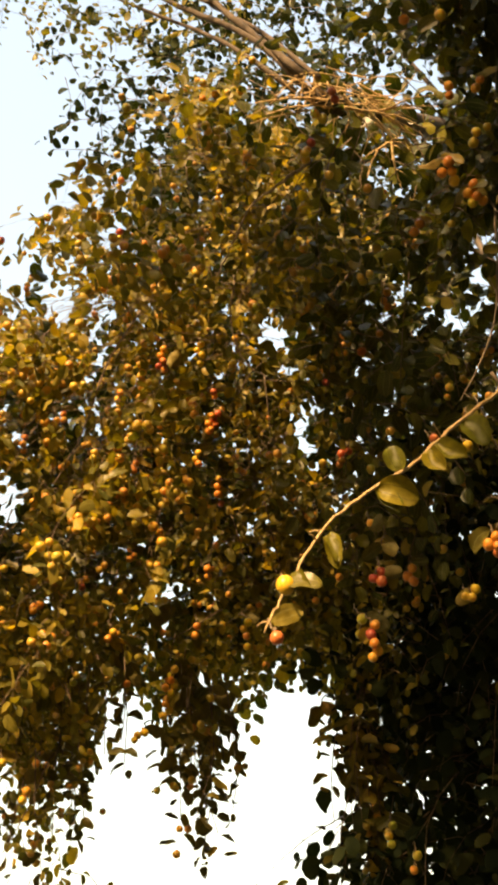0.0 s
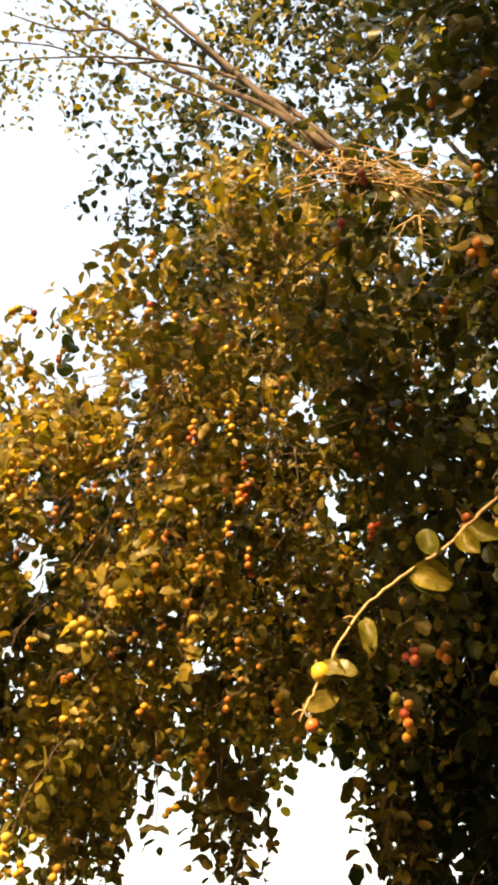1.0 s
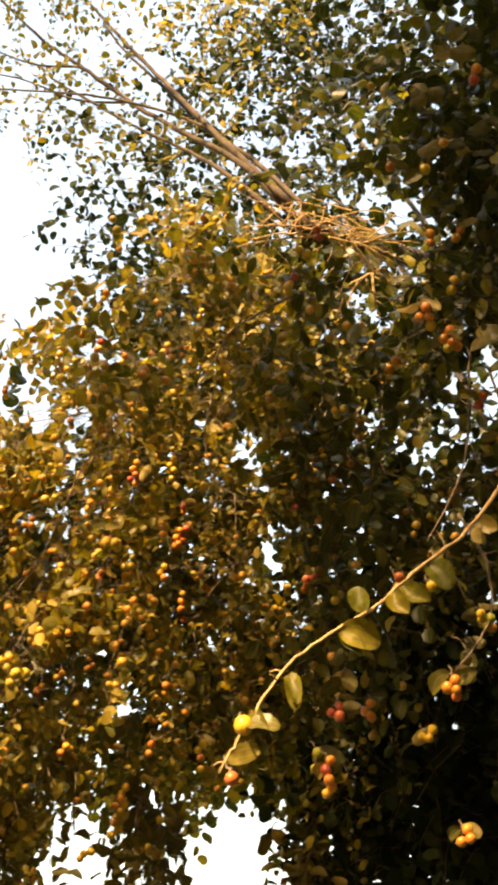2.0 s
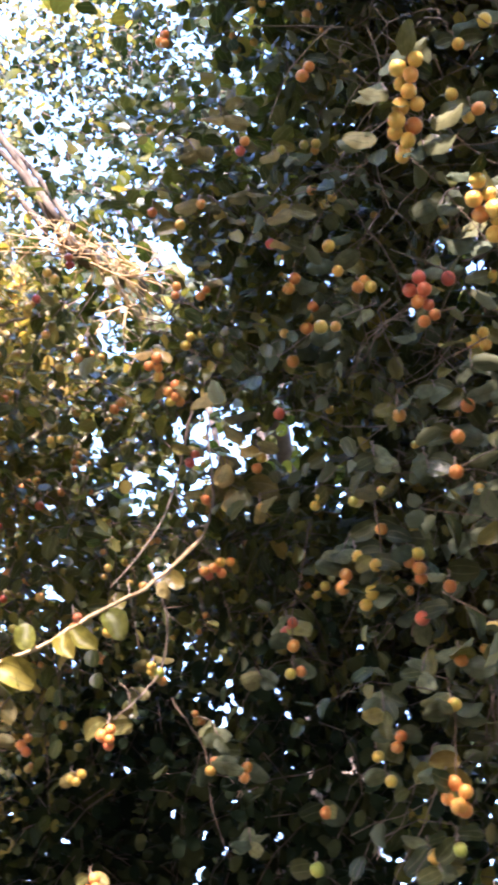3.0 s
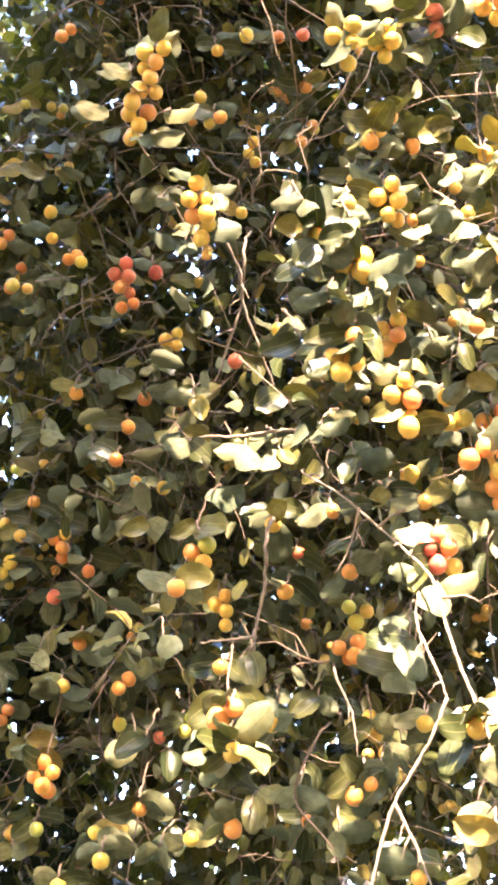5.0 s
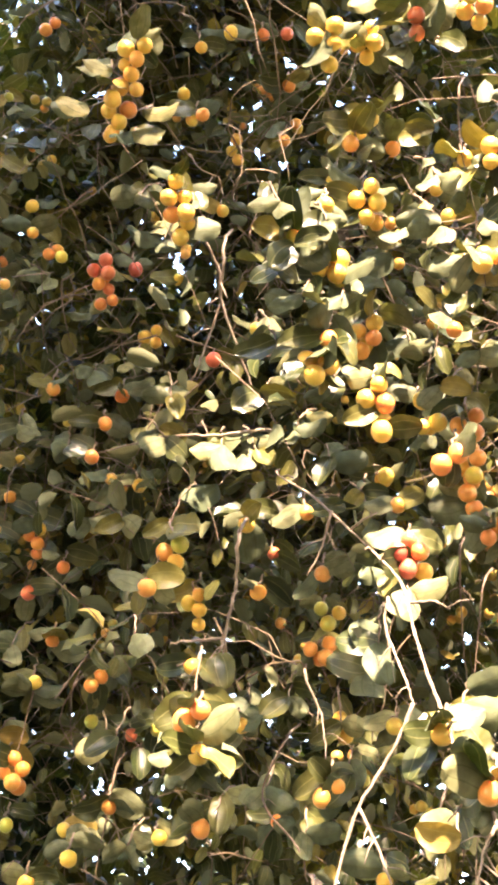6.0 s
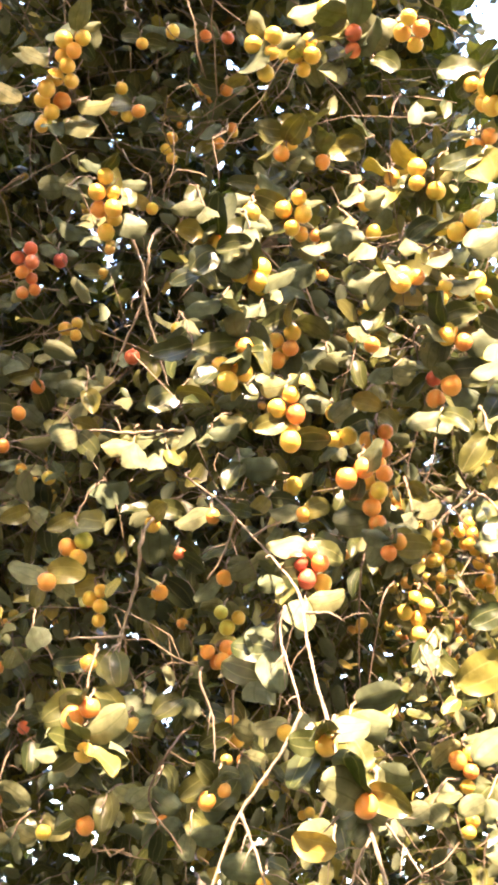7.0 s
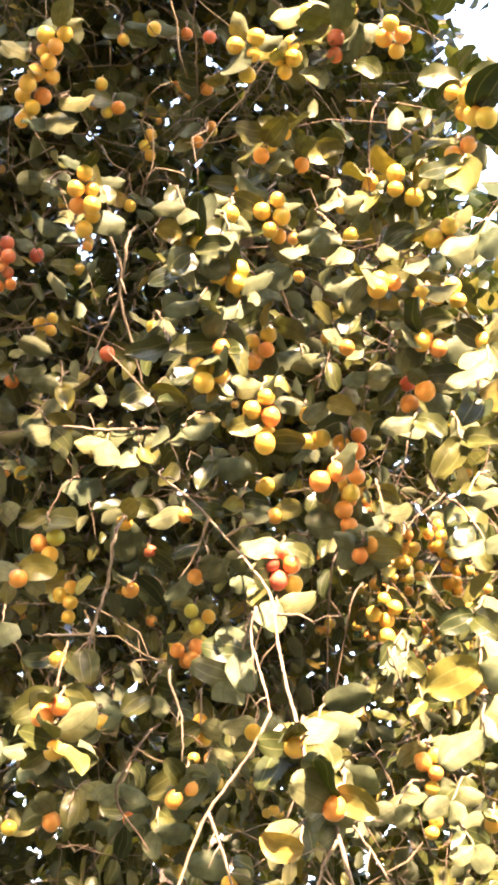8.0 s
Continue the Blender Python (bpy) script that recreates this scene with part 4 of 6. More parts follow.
fruiting_twig(near_tree, (0.806, 0.747, 2.320), (0.810, 0.751, 2.312), "y", 4)
fruiting_twig(near_tree, (0.943, 0.749, 2.366), (0.958, 0.741, 2.358), "yyyy", 7)
fruiting_twig(near_tree, (0.988, 0.703, 2.368), (0.991, 0.706, 2.360), "y", 4)
fruiting_twig(near_tree, (0.871, 0.686, 2.249), (0.879, 0.695, 2.227), "oo", 8)
fruiting_twig(near_tree, (0.768, 0.441, 2.156), (0.772, 0.444, 2.148), "y", 7)
fruiting_twig(near_tree, (0.736, 0.377, 2.069), (0.740, 0.379, 2.061), "o", 7)
fruiting_twig(near_tree, (1.156, 0.580, 2.359), (1.171, 0.593, 2.321), "yooy", 8)
fruiting_twig(near_tree, (0.842, 0.336, 2.561), (0.846, 0.340, 2.556), "r", 4)
fruiting_twig(near_tree, (0.827, 0.307, 2.519), (0.832, 0.312, 2.513), "o", 7)
fruiting_twig(near_tree, (0.838, 0.334, 2.524), (0.843, 0.339, 2.517), "o", 4)
fruiting_twig(near_tree, (0.799, 0.285, 2.551), (0.813, 0.281, 2.543), "yyo", 8)
fruiting_twig(near_tree, (0.828, 0.299, 2.656), (0.834, 0.302, 2.650), "yy", 7)
fruiting_twig(near_tree, (0.869, 0.291, 2.695), (0.888, 0.287, 2.683), "yyy", 7)
fruiting_twig(near_tree, (0.739, 0.291, 2.591), (0.755, 0.284, 2.584), "yyo", 9)
fruiting_twig(near_tree, (0.762, 0.245, 2.720), (0.767, 0.250, 2.715), "y", 7)
fruiting_twig(near_tree, (0.739, 0.256, 2.730), (0.750, 0.248, 2.726), "yy", 7)
fruiting_twig(near_tree, (0.748, 0.287, 2.773), (0.754, 0.292, 2.768), "y", 3)
fruiting_twig(near_tree, (0.775, 0.228, 2.656), (0.795, 0.234, 2.641), "yyo", 8)
fruiting_twig(near_tree, (0.778, 0.208, 2.468), (0.782, 0.211, 2.464), "y", 7)
fruiting_twig(near_tree, (0.888, 0.423, 2.943), (0.893, 0.428, 2.938), "y", 3)
fruiting_twig(near_tree, (0.905, 0.446, 3.047), (0.910, 0.451, 3.041), "y", 3)
fruiting_twig(near_tree, (1.096, 0.584, 2.540), (1.117, 0.593, 2.511), "yyyyy", 7)
fruiting_twig(near_tree, (1.354, 0.664, 2.860), (1.380, 0.672, 2.828), "yyyyyy", 4)
fruiting_twig(near_tree, (1.392, 0.666, 2.820), (1.427, 0.684, 2.767), "yyyyyyy", 4)
fruiting_twig(near_tree, (1.430, 0.681, 2.767), (1.448, 0.682, 2.743), "yyyy", 3)
fruiting_twig(near_tree, (1.358, 0.693, 2.669), (1.362, 0.698, 2.660), "yy", 3)
fruiting_twig(near_tree, (1.190, 0.533, 2.267), (1.193, 0.536, 2.260), "y", 7)
fruiting_twig(near_tree, (1.302, 0.686, 2.359), (1.307, 0.690, 2.347), "yy", 4)
fruiting_twig(near_tree, (1.040, 0.389, 2.719), (1.072, 0.420, 2.674), "r", 4)
fruiting_twig(near_tree, (0.920, 0.825, 2.655), (0.925, 0.830, 2.646), "r", 3)
fruiting_twig(near_tree, (0.748, 0.737, 2.839), (0.753, 0.742, 2.833), "r", 3)
fruiting_twig(near_tree, (0.772, 0.675, 2.870), (0.777, 0.680, 2.864), "y", 3)
fruiting_twig(near_tree, (0.678, 0.486, 3.135), (0.685, 0.492, 3.129), "o", 3)
fruiting_twig(near_tree, (0.603, 0.589, 3.114), (0.611, 0.598, 3.106), "oy", 4)
fruiting_twig(near_tree, (0.722, 0.664, 3.269), (0.749, 0.687, 3.247), "yyy", 2)
fruiting_twig(near_tree, (0.748, 0.576, 3.184), (0.755, 0.584, 3.177), "o", 2)
fruiting_twig(near_tree, (0.600, 0.625, 3.213), (0.606, 0.631, 3.208), "y", 3)
fruiting_twig(near_tree, (0.694, 0.751, 2.986), (0.700, 0.756, 2.980), "y", 3)
fruiting_twig(near_tree, (0.636, 0.772, 2.995), (0.642, 0.779, 2.988), "r", 2)
fruiting_twig(near_tree, (0.793, 0.823, 2.424), (0.796, 0.826, 2.417), "y", 3)
fruiting_twig(near_tree, (0.977, 0.900, 2.325), (0.984, 0.897, 2.319), "o", 4)
fruiting_twig(near_tree, (0.828, 0.847, 2.254), (0.832, 0.849, 2.247), "o", 7)
fruiting_twig(near_tree, (0.878, 0.581, 2.590), (0.889, 0.574, 2.586), "yy", 4)
fruiting_twig(near_tree, (0.959, 0.708, 2.183), (0.961, 0.710, 2.177), "y", 4)
fruiting_twig(near_tree, (0.911, 0.465, 2.780), (0.918, 0.467, 2.774), "o", 3)
fruiting_twig(near_tree, (0.719, 1.088, 2.397), (0.735, 1.097, 2.370), "ooooo", 9)
fruiting_twig(near_tree, (0.717, 1.024, 2.543), (0.721, 1.030, 2.534), "o", 8)
fruiting_twig(near_tree, (0.719, 1.060, 2.496), (0.722, 1.064, 2.488), "y", 8)
fruiting_twig(near_tree, (0.632, 1.041, 2.747), (0.637, 1.048, 2.739), "o", 3)
fruiting_twig(near_tree, (0.615, 1.090, 2.734), (0.619, 1.095, 2.727), "y", 4)
fruiting_twig(near_tree, (0.604, 1.112, 2.715), (0.612, 1.123, 2.699), "oo", 4)
fruiting_twig(near_tree, (0.634, 1.074, 2.712), (0.638, 1.079, 2.705), "y", 4)
fruiting_twig(near_tree, (0.635, 1.104, 2.677), (0.640, 1.108, 2.670), "yy", 10)
fruiting_twig(near_tree, (0.525, 1.017, 3.135), (0.534, 1.024, 3.128), "yo", 4)
fruiting_twig(near_tree, (0.528, 0.995, 3.150), (0.533, 1.002, 3.144), "o", 3)
fruiting_twig(near_tree, (0.562, 0.892, 3.088), (0.579, 0.891, 3.083), "ooy", 7)
fruiting_twig(near_tree, (0.485, 0.980, 3.172), (0.495, 0.987, 3.165), "oo", 3)
fruiting_twig(near_tree, (0.524, 0.886, 3.103), (0.528, 0.893, 3.097), "y", 4)
fruiting_twig(near_tree, (0.525, 0.916, 3.205), (0.531, 0.921, 3.201), "y", 3)
fruiting_twig(near_tree, (0.519, 1.069, 3.097), (0.524, 1.076, 3.090), "o", 4)
fruiting_twig(near_tree, (0.520, 1.138, 3.039), (0.525, 1.145, 3.031), "r", 3)
fruiting_twig(near_tree, (0.597, 0.887, 2.819), (0.601, 0.893, 2.813), "o", 4)
fruiting_twig(near_tree, (0.678, 0.844, 2.819), (0.682, 0.850, 2.812), "o", 7)
fruiting_twig(near_tree, (0.675, 0.878, 2.792), (0.679, 0.884, 2.785), "o", 3)
fruiting_twig(near_tree, (0.645, 0.848, 2.692), (0.649, 0.853, 2.686), "o", 2)
fruiting_twig(near_tree, (0.697, 0.884, 2.705), (0.701, 0.889, 2.698), "y", 4)
fruiting_twig(near_tree, (0.730, 0.867, 2.702), (0.733, 0.872, 2.695), "y", 4)
fruiting_twig(near_tree, (0.676, 1.036, 2.716), (0.693, 1.059, 2.682), "yooo", 4)
fruiting_twig(near_tree, (0.729, 1.044, 2.679), (0.732, 1.048, 2.672), "o", 4)
fruiting_twig(near_tree, (0.702, 1.085, 2.647), (0.707, 1.090, 2.638), "r", 4)
fruiting_twig(near_tree, (0.785, 1.016, 2.506), (0.786, 1.023, 2.496), "oo", 7)
fruiting_twig(near_tree, (0.818, 1.079, 2.486), (0.821, 1.083, 2.478), "g", 3)
fruiting_twig(near_tree, (0.735, 1.295, 2.521), (0.739, 1.299, 2.513), "y", 3)
fruiting_twig(near_tree, (0.739, 1.264, 2.566), (0.744, 1.269, 2.555), "oo", 4)
fruiting_twig(near_tree, (0.802, 0.993, 2.329), (0.805, 0.996, 2.321), "o", 4)
fruiting_twig(near_tree, (0.759, 0.997, 2.256), (0.762, 1.000, 2.248), "y", 7)
fruiting_twig(near_tree, (0.789, 1.069, 2.325), (0.792, 1.071, 2.318), "y", 4)
fruiting_twig(near_tree, (0.770, 1.111, 2.267), (0.772, 1.114, 2.260), "y", 4)
fruiting_twig(near_tree, (0.837, 0.936, 2.274), (0.839, 0.939, 2.268), "y", 4)
fruiting_twig(near_tree, (0.767, 1.181, 2.372), (0.771, 1.184, 2.363), "g", 4)
fruiting_twig(near_tree, (0.760, 1.239, 2.387), (0.769, 1.248, 2.362), "yg", 8)
fruiting_twig(near_tree, (0.732, 1.325, 2.576), (0.736, 1.329, 2.567), "y", 4)
fruiting_twig(near_tree, (0.701, 0.661, 3.056), (0.706, 0.667, 3.051), "y", 2)
fruiting_twig(near_tree, (0.864, 1.055, 2.480), (0.867, 1.058, 2.474), "r", 3)
fruiting_twig(near_tree, (0.893, 1.032, 2.487), (0.898, 1.035, 2.478), "gg", 4)
fruiting_twig(near_tree, (0.418, 0.715, 3.340), (0.424, 0.722, 3.336), "oo", 4)
fruiting_twig(lit_tree, (0.321, 1.192, 3.161), (0.338, 1.216, 3.139), "oooy", 3, size=0.0165)
fruiting_twig(lit_tree, (0.363, 1.219, 3.131), (0.378, 1.238, 3.112), "ooooy", 4, size=0.0165)
fruiting_twig(lit_tree, (0.336, 1.153, 3.318), (0.353, 1.171, 3.302), "oo", 2, size=0.0165)
fruiting_twig(lit_tree, (0.375, 1.186, 3.223), (0.383, 1.198, 3.212), "yy", 2, size=0.0165)
fruiting_twig(lit_tree, (0.319, 0.925, 3.233), (0.323, 0.933, 3.227), "o", 3, size=0.0165)
fruiting_twig(lit_tree, (0.303, 0.989, 3.254), (0.306, 0.996, 3.249), "y", 2, size=0.0165)
fruiting_twig(lit_tree, (0.357, 0.833, 3.283), (0.363, 0.841, 3.277), "or", 2, size=0.0165)
fruiting_twig(lit_tree, (0.439, 0.941, 3.201), (0.443, 0.948, 3.195), "r", 2, size=0.0165)
fruiting_twig(lit_tree, (0.462, 1.337, 2.844), (0.499, 1.310, 2.862), "roooyo", 4, size=0.0165)
fruiting_twig(lit_tree, (0.419, 1.291, 3.053), (0.428, 1.298, 3.044), "rr", 3, size=0.0165)
fruiting_twig(lit_tree, (0.517, 1.218, 3.026), (0.524, 1.240, 3.003), "yo", 3, size=0.0165)
fruiting_twig(lit_tree, (0.524, 1.239, 2.931), (0.528, 1.246, 2.922), "y", 4, size=0.0165)
fruiting_twig(lit_tree, (0.592, 1.169, 2.904), (0.601, 1.177, 2.892), "yy", 4, size=0.0165)
fruiting_twig(lit_tree, (0.628, 1.118, 2.866), (0.632, 1.124, 2.859), "g", 3, size=0.0165)
fruiting_twig(lit_tree, (0.631, 1.027, 2.806), (0.634, 1.033, 2.799), "y", 3, size=0.0165)
fruiting_twig(near_tree, (0.603, 1.315, 2.734), (0.604, 1.322, 2.725), "o", 3)
fruiting_twig(near_tree, (0.612, 1.337, 2.701), (0.618, 1.342, 2.691), "oy", 4)
fruiting_twig(near_tree, (0.606, 1.335, 2.791), (0.610, 1.346, 2.776), "rr", 3)
fruiting_twig(near_tree, (0.579, 1.479, 2.600), (0.586, 1.481, 2.594), "oo", 3)
fruiting_twig(near_tree, (0.687, 1.422, 2.530), (0.690, 1.426, 2.521), "o", 3)
fruiting_twig(near_tree, (0.543, 1.530, 2.634), (0.548, 1.532, 2.627), "oy", 4)
fruiting_twig(near_tree, (0.670, 1.422, 2.433), (0.671, 1.424, 2.429), "g", 2)
fruiting_twig(lit_tree, (0.428, 1.518, 2.783), (0.446, 1.519, 2.775), "yyg", 3, size=0.0165)
fruiting_twig(lit_tree, (0.361, 1.476, 2.633), (0.365, 1.490, 2.610), "ooor", 4, size=0.0165)
fruiting_twig(lit_tree, (0.286, 1.455, 2.806), (0.297, 1.464, 2.792), "ro", 3, size=0.0165)
fruiting_twig(lit_tree, (0.343, 1.463, 2.799), (0.344, 1.469, 2.790), "y", 2, size=0.0165)
fruiting_twig(lit_tree, (0.202, 1.632, 2.672), (0.207, 1.640, 2.659), "rrr", 3, size=0.0165)
fruiting_twig(lit_tree, (0.193, 1.590, 2.740), (0.194, 1.596, 2.731), "o", 3, size=0.0165)
fruiting_twig(lit_tree, (0.190, 1.674, 2.603), (0.194, 1.704, 2.546), "orooo", 3, size=0.0165)
fruiting_twig(lit_tree, (0.174, 1.711, 2.642), (0.178, 1.728, 2.611), "gg", 1, size=0.0165)
fruiting_twig(lit_tree, (0.268, 1.704, 2.734), (0.270, 1.724, 2.702), "ooo", 2, size=0.0165)
fruiting_twig(lit_tree, (0.347, 1.635, 2.633), (0.349, 1.642, 2.619), "yyy", 2, size=0.0165)
fruiting_twig(lit_tree, (0.392, 1.653, 2.476), (0.399, 1.657, 2.463), "ooo", 3, size=0.0165)
fruiting_twig(lit_tree, (0.204, 1.907, 3.157), (0.179, 1.931, 3.128), "rroo", 3, size=0.0165)
fruiting_twig(lit_tree, (0.259, 1.676, 3.266), (0.260, 1.685, 3.256), "o", 2, size=0.0165)
fruiting_twig(lit_tree, (0.223, 1.700, 3.244), (0.225, 1.710, 3.233), "r", 1, size=0.0165)
fruiting_twig(lit_tree, (0.157, 1.819, 3.268), (0.161, 1.828, 3.257), "r", 2, size=0.0165)
fruiting_twig(lit_tree, (0.152, 1.229, 3.405), (0.170, 1.230, 3.403), "rr", 0, size=0.0165)
fruiting_twig(lit_tree, (0.126, 1.255, 3.388), (0.147, 1.257, 3.385), "yy", 1, size=0.0165)
fruiting_twig(lit_tree, (0.119, 1.284, 3.340), (0.110, 1.304, 3.325), "royy", 3, size=0.0165)
fruiting_twig(lit_tree, (0.390, 1.143, 3.309), (0.393, 1.152, 3.302), "oo", 2, size=0.0165)
fruiting_twig(lit_tree, (0.223, 0.867, 3.614), (0.230, 0.885, 3.604), "ooo", 3, size=0.0165)
fruiting_twig(lit_tree, (0.303, 1.394, 3.253), (0.309, 1.404, 3.243), "oo", 2, size=0.0165)
fruiting_twig(lit_tree, (0.463, 1.344, 3.024), (0.465, 1.354, 3.013), "o", 3, size=0.0165)
fruiting_twig(lit_tree, (0.025, 1.254, 2.344), (0.026, 1.257, 2.337), "r", 1, size=0.0165)
fruiting_twig(lit_tree, (-0.017, 2.118, 2.887), (-0.015, 2.148, 2.835), "yyoy", 3, size=0.0165)
fruiting_twig(lit_tree, (-0.109, 2.212, 3.075), (-0.089, 2.222, 3.061), "oo", 3, size=0.0165)
fruiting_twig(lit_tree, (0.432, 0.864, 3.355), (0.434, 0.873, 3.349), "g", 2, size=0.0165)
fruiting_twig(lit_tree, (0.271, 1.618, 3.323), (0.279, 1.649, 3.291), "ooo", 1, size=0.0165)
fruiting_twig(lit_tree, (-0.085, 2.059, 3.465), (-0.072, 2.070, 3.452), "ro", 3, size=0.0165)
fruiting_twig(lit_tree, (-0.077, 2.093, 3.425), (-0.090, 2.121, 3.392), "rrorooo", 4, size=0.0165)
fruiting_twig(lit_tree, (-0.184, 1.882, 3.429), (-0.186, 1.918, 3.390), "oorrro", 4, size=0.0165)
fruiting_twig(lit_tree, (-0.105, 1.917, 3.485), (-0.106, 1.953, 3.446), "yyyy", 3, size=0.0165)
fruiting_twig(lit_tree, (-0.122, 2.157, 3.360), (-0.119, 2.178, 3.334), "yyo", 3, size=0.0165)
fruiting_twig(lit_tree, (-0.077, 2.196, 3.313), (-0.072, 2.233, 3.263), "yoor", 2, size=0.0165)
fruiting_twig(lit_tree, (-0.172, 2.251, 2.850), (-0.190, 2.295, 2.762), "yyoyoyyoyy", 6, size=0.0165)
fruiting_twig(lit_tree, (-0.237, 2.304, 2.734), (-0.255, 2.312, 2.713), "yyy", 4, size=0.0165)
fruiting_twig(lit_tree, (-0.231, 2.460, 3.362), (-0.232, 2.470, 3.348), "oy", 3, size=0.0165)
fruiting_twig(lit_tree, (-0.056, 2.263, 3.038), (-0.057, 2.270, 3.028), "o", 2, size=0.0165)
fruiting_twig(lit_tree, (-0.296, 2.448, 3.281), (-0.299, 2.458, 3.266), "oo", 3, size=0.0165)
fruiting_twig(lit_tree, (-0.365, 2.455, 3.258), (-0.372, 2.465, 3.240), "oy", 3, size=0.0165)
fruiting_twig(lit_tree, (-0.413, 2.468, 3.227), (-0.420, 2.481, 3.203), "oor", 3, size=0.0165)
fruiting_twig(lit_tree, (-0.488, 2.320, 3.060), (-0.500, 2.328, 3.043), "ooo", 4, size=0.0165)
fruiting_twig(lit_tree, (-0.575, 2.260, 3.124), (-0.569, 2.269, 3.112), "yoo", 3, size=0.0165)
fruiting_twig(lit_tree, (-0.586, 2.128, 3.467), (-0.580, 2.141, 3.453), "yyy", 3, size=0.0165)
fruiting_twig(lit_tree, (-0.541, 2.171, 3.428), (-0.539, 2.189, 3.407), "oooo", 3, size=0.0165)
fruiting_twig(lit_tree, (-0.606, 2.139, 3.284), (-0.600, 2.150, 3.271), "ro", 3, size=0.0165)
fruiting_twig(lit_tree, (-0.448, 2.149, 3.480), (-0.444, 2.162, 3.466), "ooo", 3, size=0.0165)
fruiting_twig(lit_tree, (-0.295, 2.004, 3.416), (-0.291, 2.014, 3.404), "oy", 3, size=0.0165)
fruiting_twig(lit_tree, (-0.389, 2.197, 3.435), (-0.392, 2.208, 3.421), "yo", 3, size=0.0165)
fruiting_twig(lit_tree, (-0.276, 2.238, 3.403), (-0.276, 2.255, 3.382), "ooo", 2, size=0.0165)
fruiting_twig(lit_tree, (-0.377, 2.065, 3.734), (-0.366, 2.076, 3.724), "oo", 3, size=0.0165)
fruiting_twig(lit_tree, (-0.542, 2.053, 3.851), (-0.553, 2.078, 3.825), "yyoy", 3, size=0.0165)
fruiting_twig(lit_tree, (-0.476, 2.053, 3.726), (-0.471, 2.065, 3.715), "yy", 3, size=0.0165)
fruiting_twig(lit_tree, (-0.316, 1.940, 3.886), (-0.305, 1.954, 3.876), "roy", 3, size=0.0165)
fruiting_twig(lit_tree, (-0.144, 1.871, 3.804), (-0.129, 1.886, 3.791), "yyoy", 4, size=0.0165)
fruiting_twig(lit_tree, (-0.240, 1.885, 3.783), (-0.238, 1.898, 3.773), "oy", 3, size=0.0165)
fruiting_twig(lit_tree, (-0.363, 2.050, 3.607), (-0.364, 2.061, 3.595), "y", 3, size=0.0165)
fruiting_twig(lit_tree, (-0.298, 1.831, 3.954), (-0.298, 1.846, 3.942), "oy", 2, size=0.0165)
fruiting_twig(lit_tree, (-0.629, 2.032, 3.986), (-0.624, 2.046, 3.975), "ro", 2, size=0.0165)
fruiting_twig(lit_tree, (-0.060, 1.800, 3.867), (-0.058, 1.821, 3.850), "yy", 2, size=0.0165)
fruiting_twig(lit_tree, (-0.122, 2.206, 2.935), (-0.123, 2.222, 2.908), "oo", 4, size=0.0165)
fruiting_twig(lit_tree, (-0.578, 2.242, 2.743), (-0.573, 2.264, 2.698), "yyyy", 4, size=0.0165)
fruiting_twig(lit_tree, (-0.527, 2.215, 2.582), (-0.524, 2.223, 2.563), "yyo", 3, size=0.0165)
fruiting_twig(lit_tree, (-0.460, 2.233, 2.574), (-0.457, 2.238, 2.562), "oy", 3, size=0.0165)
fruiting_twig(lit_tree, (-0.522, 2.288, 2.672), (-0.522, 2.294, 2.659), "y", 2, size=0.0165)
fruiting_twig(lit_tree, (-0.585, 2.210, 2.802), (-0.584, 2.223, 2.777), "yy", 3, size=0.0165)
fruiting_twig(lit_tree, (-0.394, 2.325, 2.877), (-0.389, 2.333, 2.864), "yg", 4, size=0.0165)
fruiting_twig(lit_tree, (-0.304, 2.327, 3.096), (-0.304, 2.335, 3.083), "y", 4, size=0.0165)
fruiting_twig(lit_tree, (0.282, 1.122, 3.470), (0.282, 1.132, 3.464), "o", 2, size=0.0165)
fruiting_twig(lit_tree, (-0.290, 2.113, 2.870), (-0.294, 2.125, 2.848), "yo", 6, size=0.0165)
fruiting_twig(lit_tree, (-0.092, 2.189, 2.761), (-0.095, 2.196, 2.746), "y", 4, size=0.0165)
fruiting_twig(lit_tree, (0.239, 2.122, 2.455), (0.240, 2.139, 2.410), "gyg", 3, size=0.0165)
fruiting_twig(lit_tree, (0.281, 2.137, 2.402), (0.279, 2.149, 2.371), "go", 3, size=0.0165)
fruiting_twig(lit_tree, (0.039, 1.217, 2.389), (0.036, 1.223, 2.378), "y", 1, size=0.024, rise=0.05)

fruiting_twig(near_tree, (0.864, 0.428, 2.561), (0.900, 0.474, 2.500), "ooooooyyoo", 7)

# ---------- sprays of broad leaves at the outer face ----------
leafy_twig(near_tree, (0.582, 0.402, 2.635), 4, 0.032, 1.2)
leafy_twig(near_tree, (0.551, 0.362, 2.585), 4, 0.028, -0.6)
leafy_twig(near_tree, (0.576, 0.374, 2.554), 4, 0.029, 0.5)
leafy_twig(near_tree, (0.577, 0.395, 2.542), 4, 0.028, -0.5)
leafy_twig(near_tree, (0.605, 0.398, 2.526), 4, 0.029, 0)
leafy_twig(near_tree, (0.596, 0.349, 2.582), 3, 0.028, 0.6)
leafy_twig(near_tree, (0.643, 0.385, 2.537), 3, 0.028, -0.5)
leafy_twig(near_tree, (0.630, 0.434, 2.488), 3, 0.029, 0.3)
leafy_twig(near_tree, (0.679, 0.274, 2.646), 4, 0.031, 0)
leafy_twig(near_tree, (0.706, 0.345, 2.661), 4, 0.030, 0)
leafy_twig(near_tree, (0.793, 0.349, 2.538), 4, 0.031, 0)
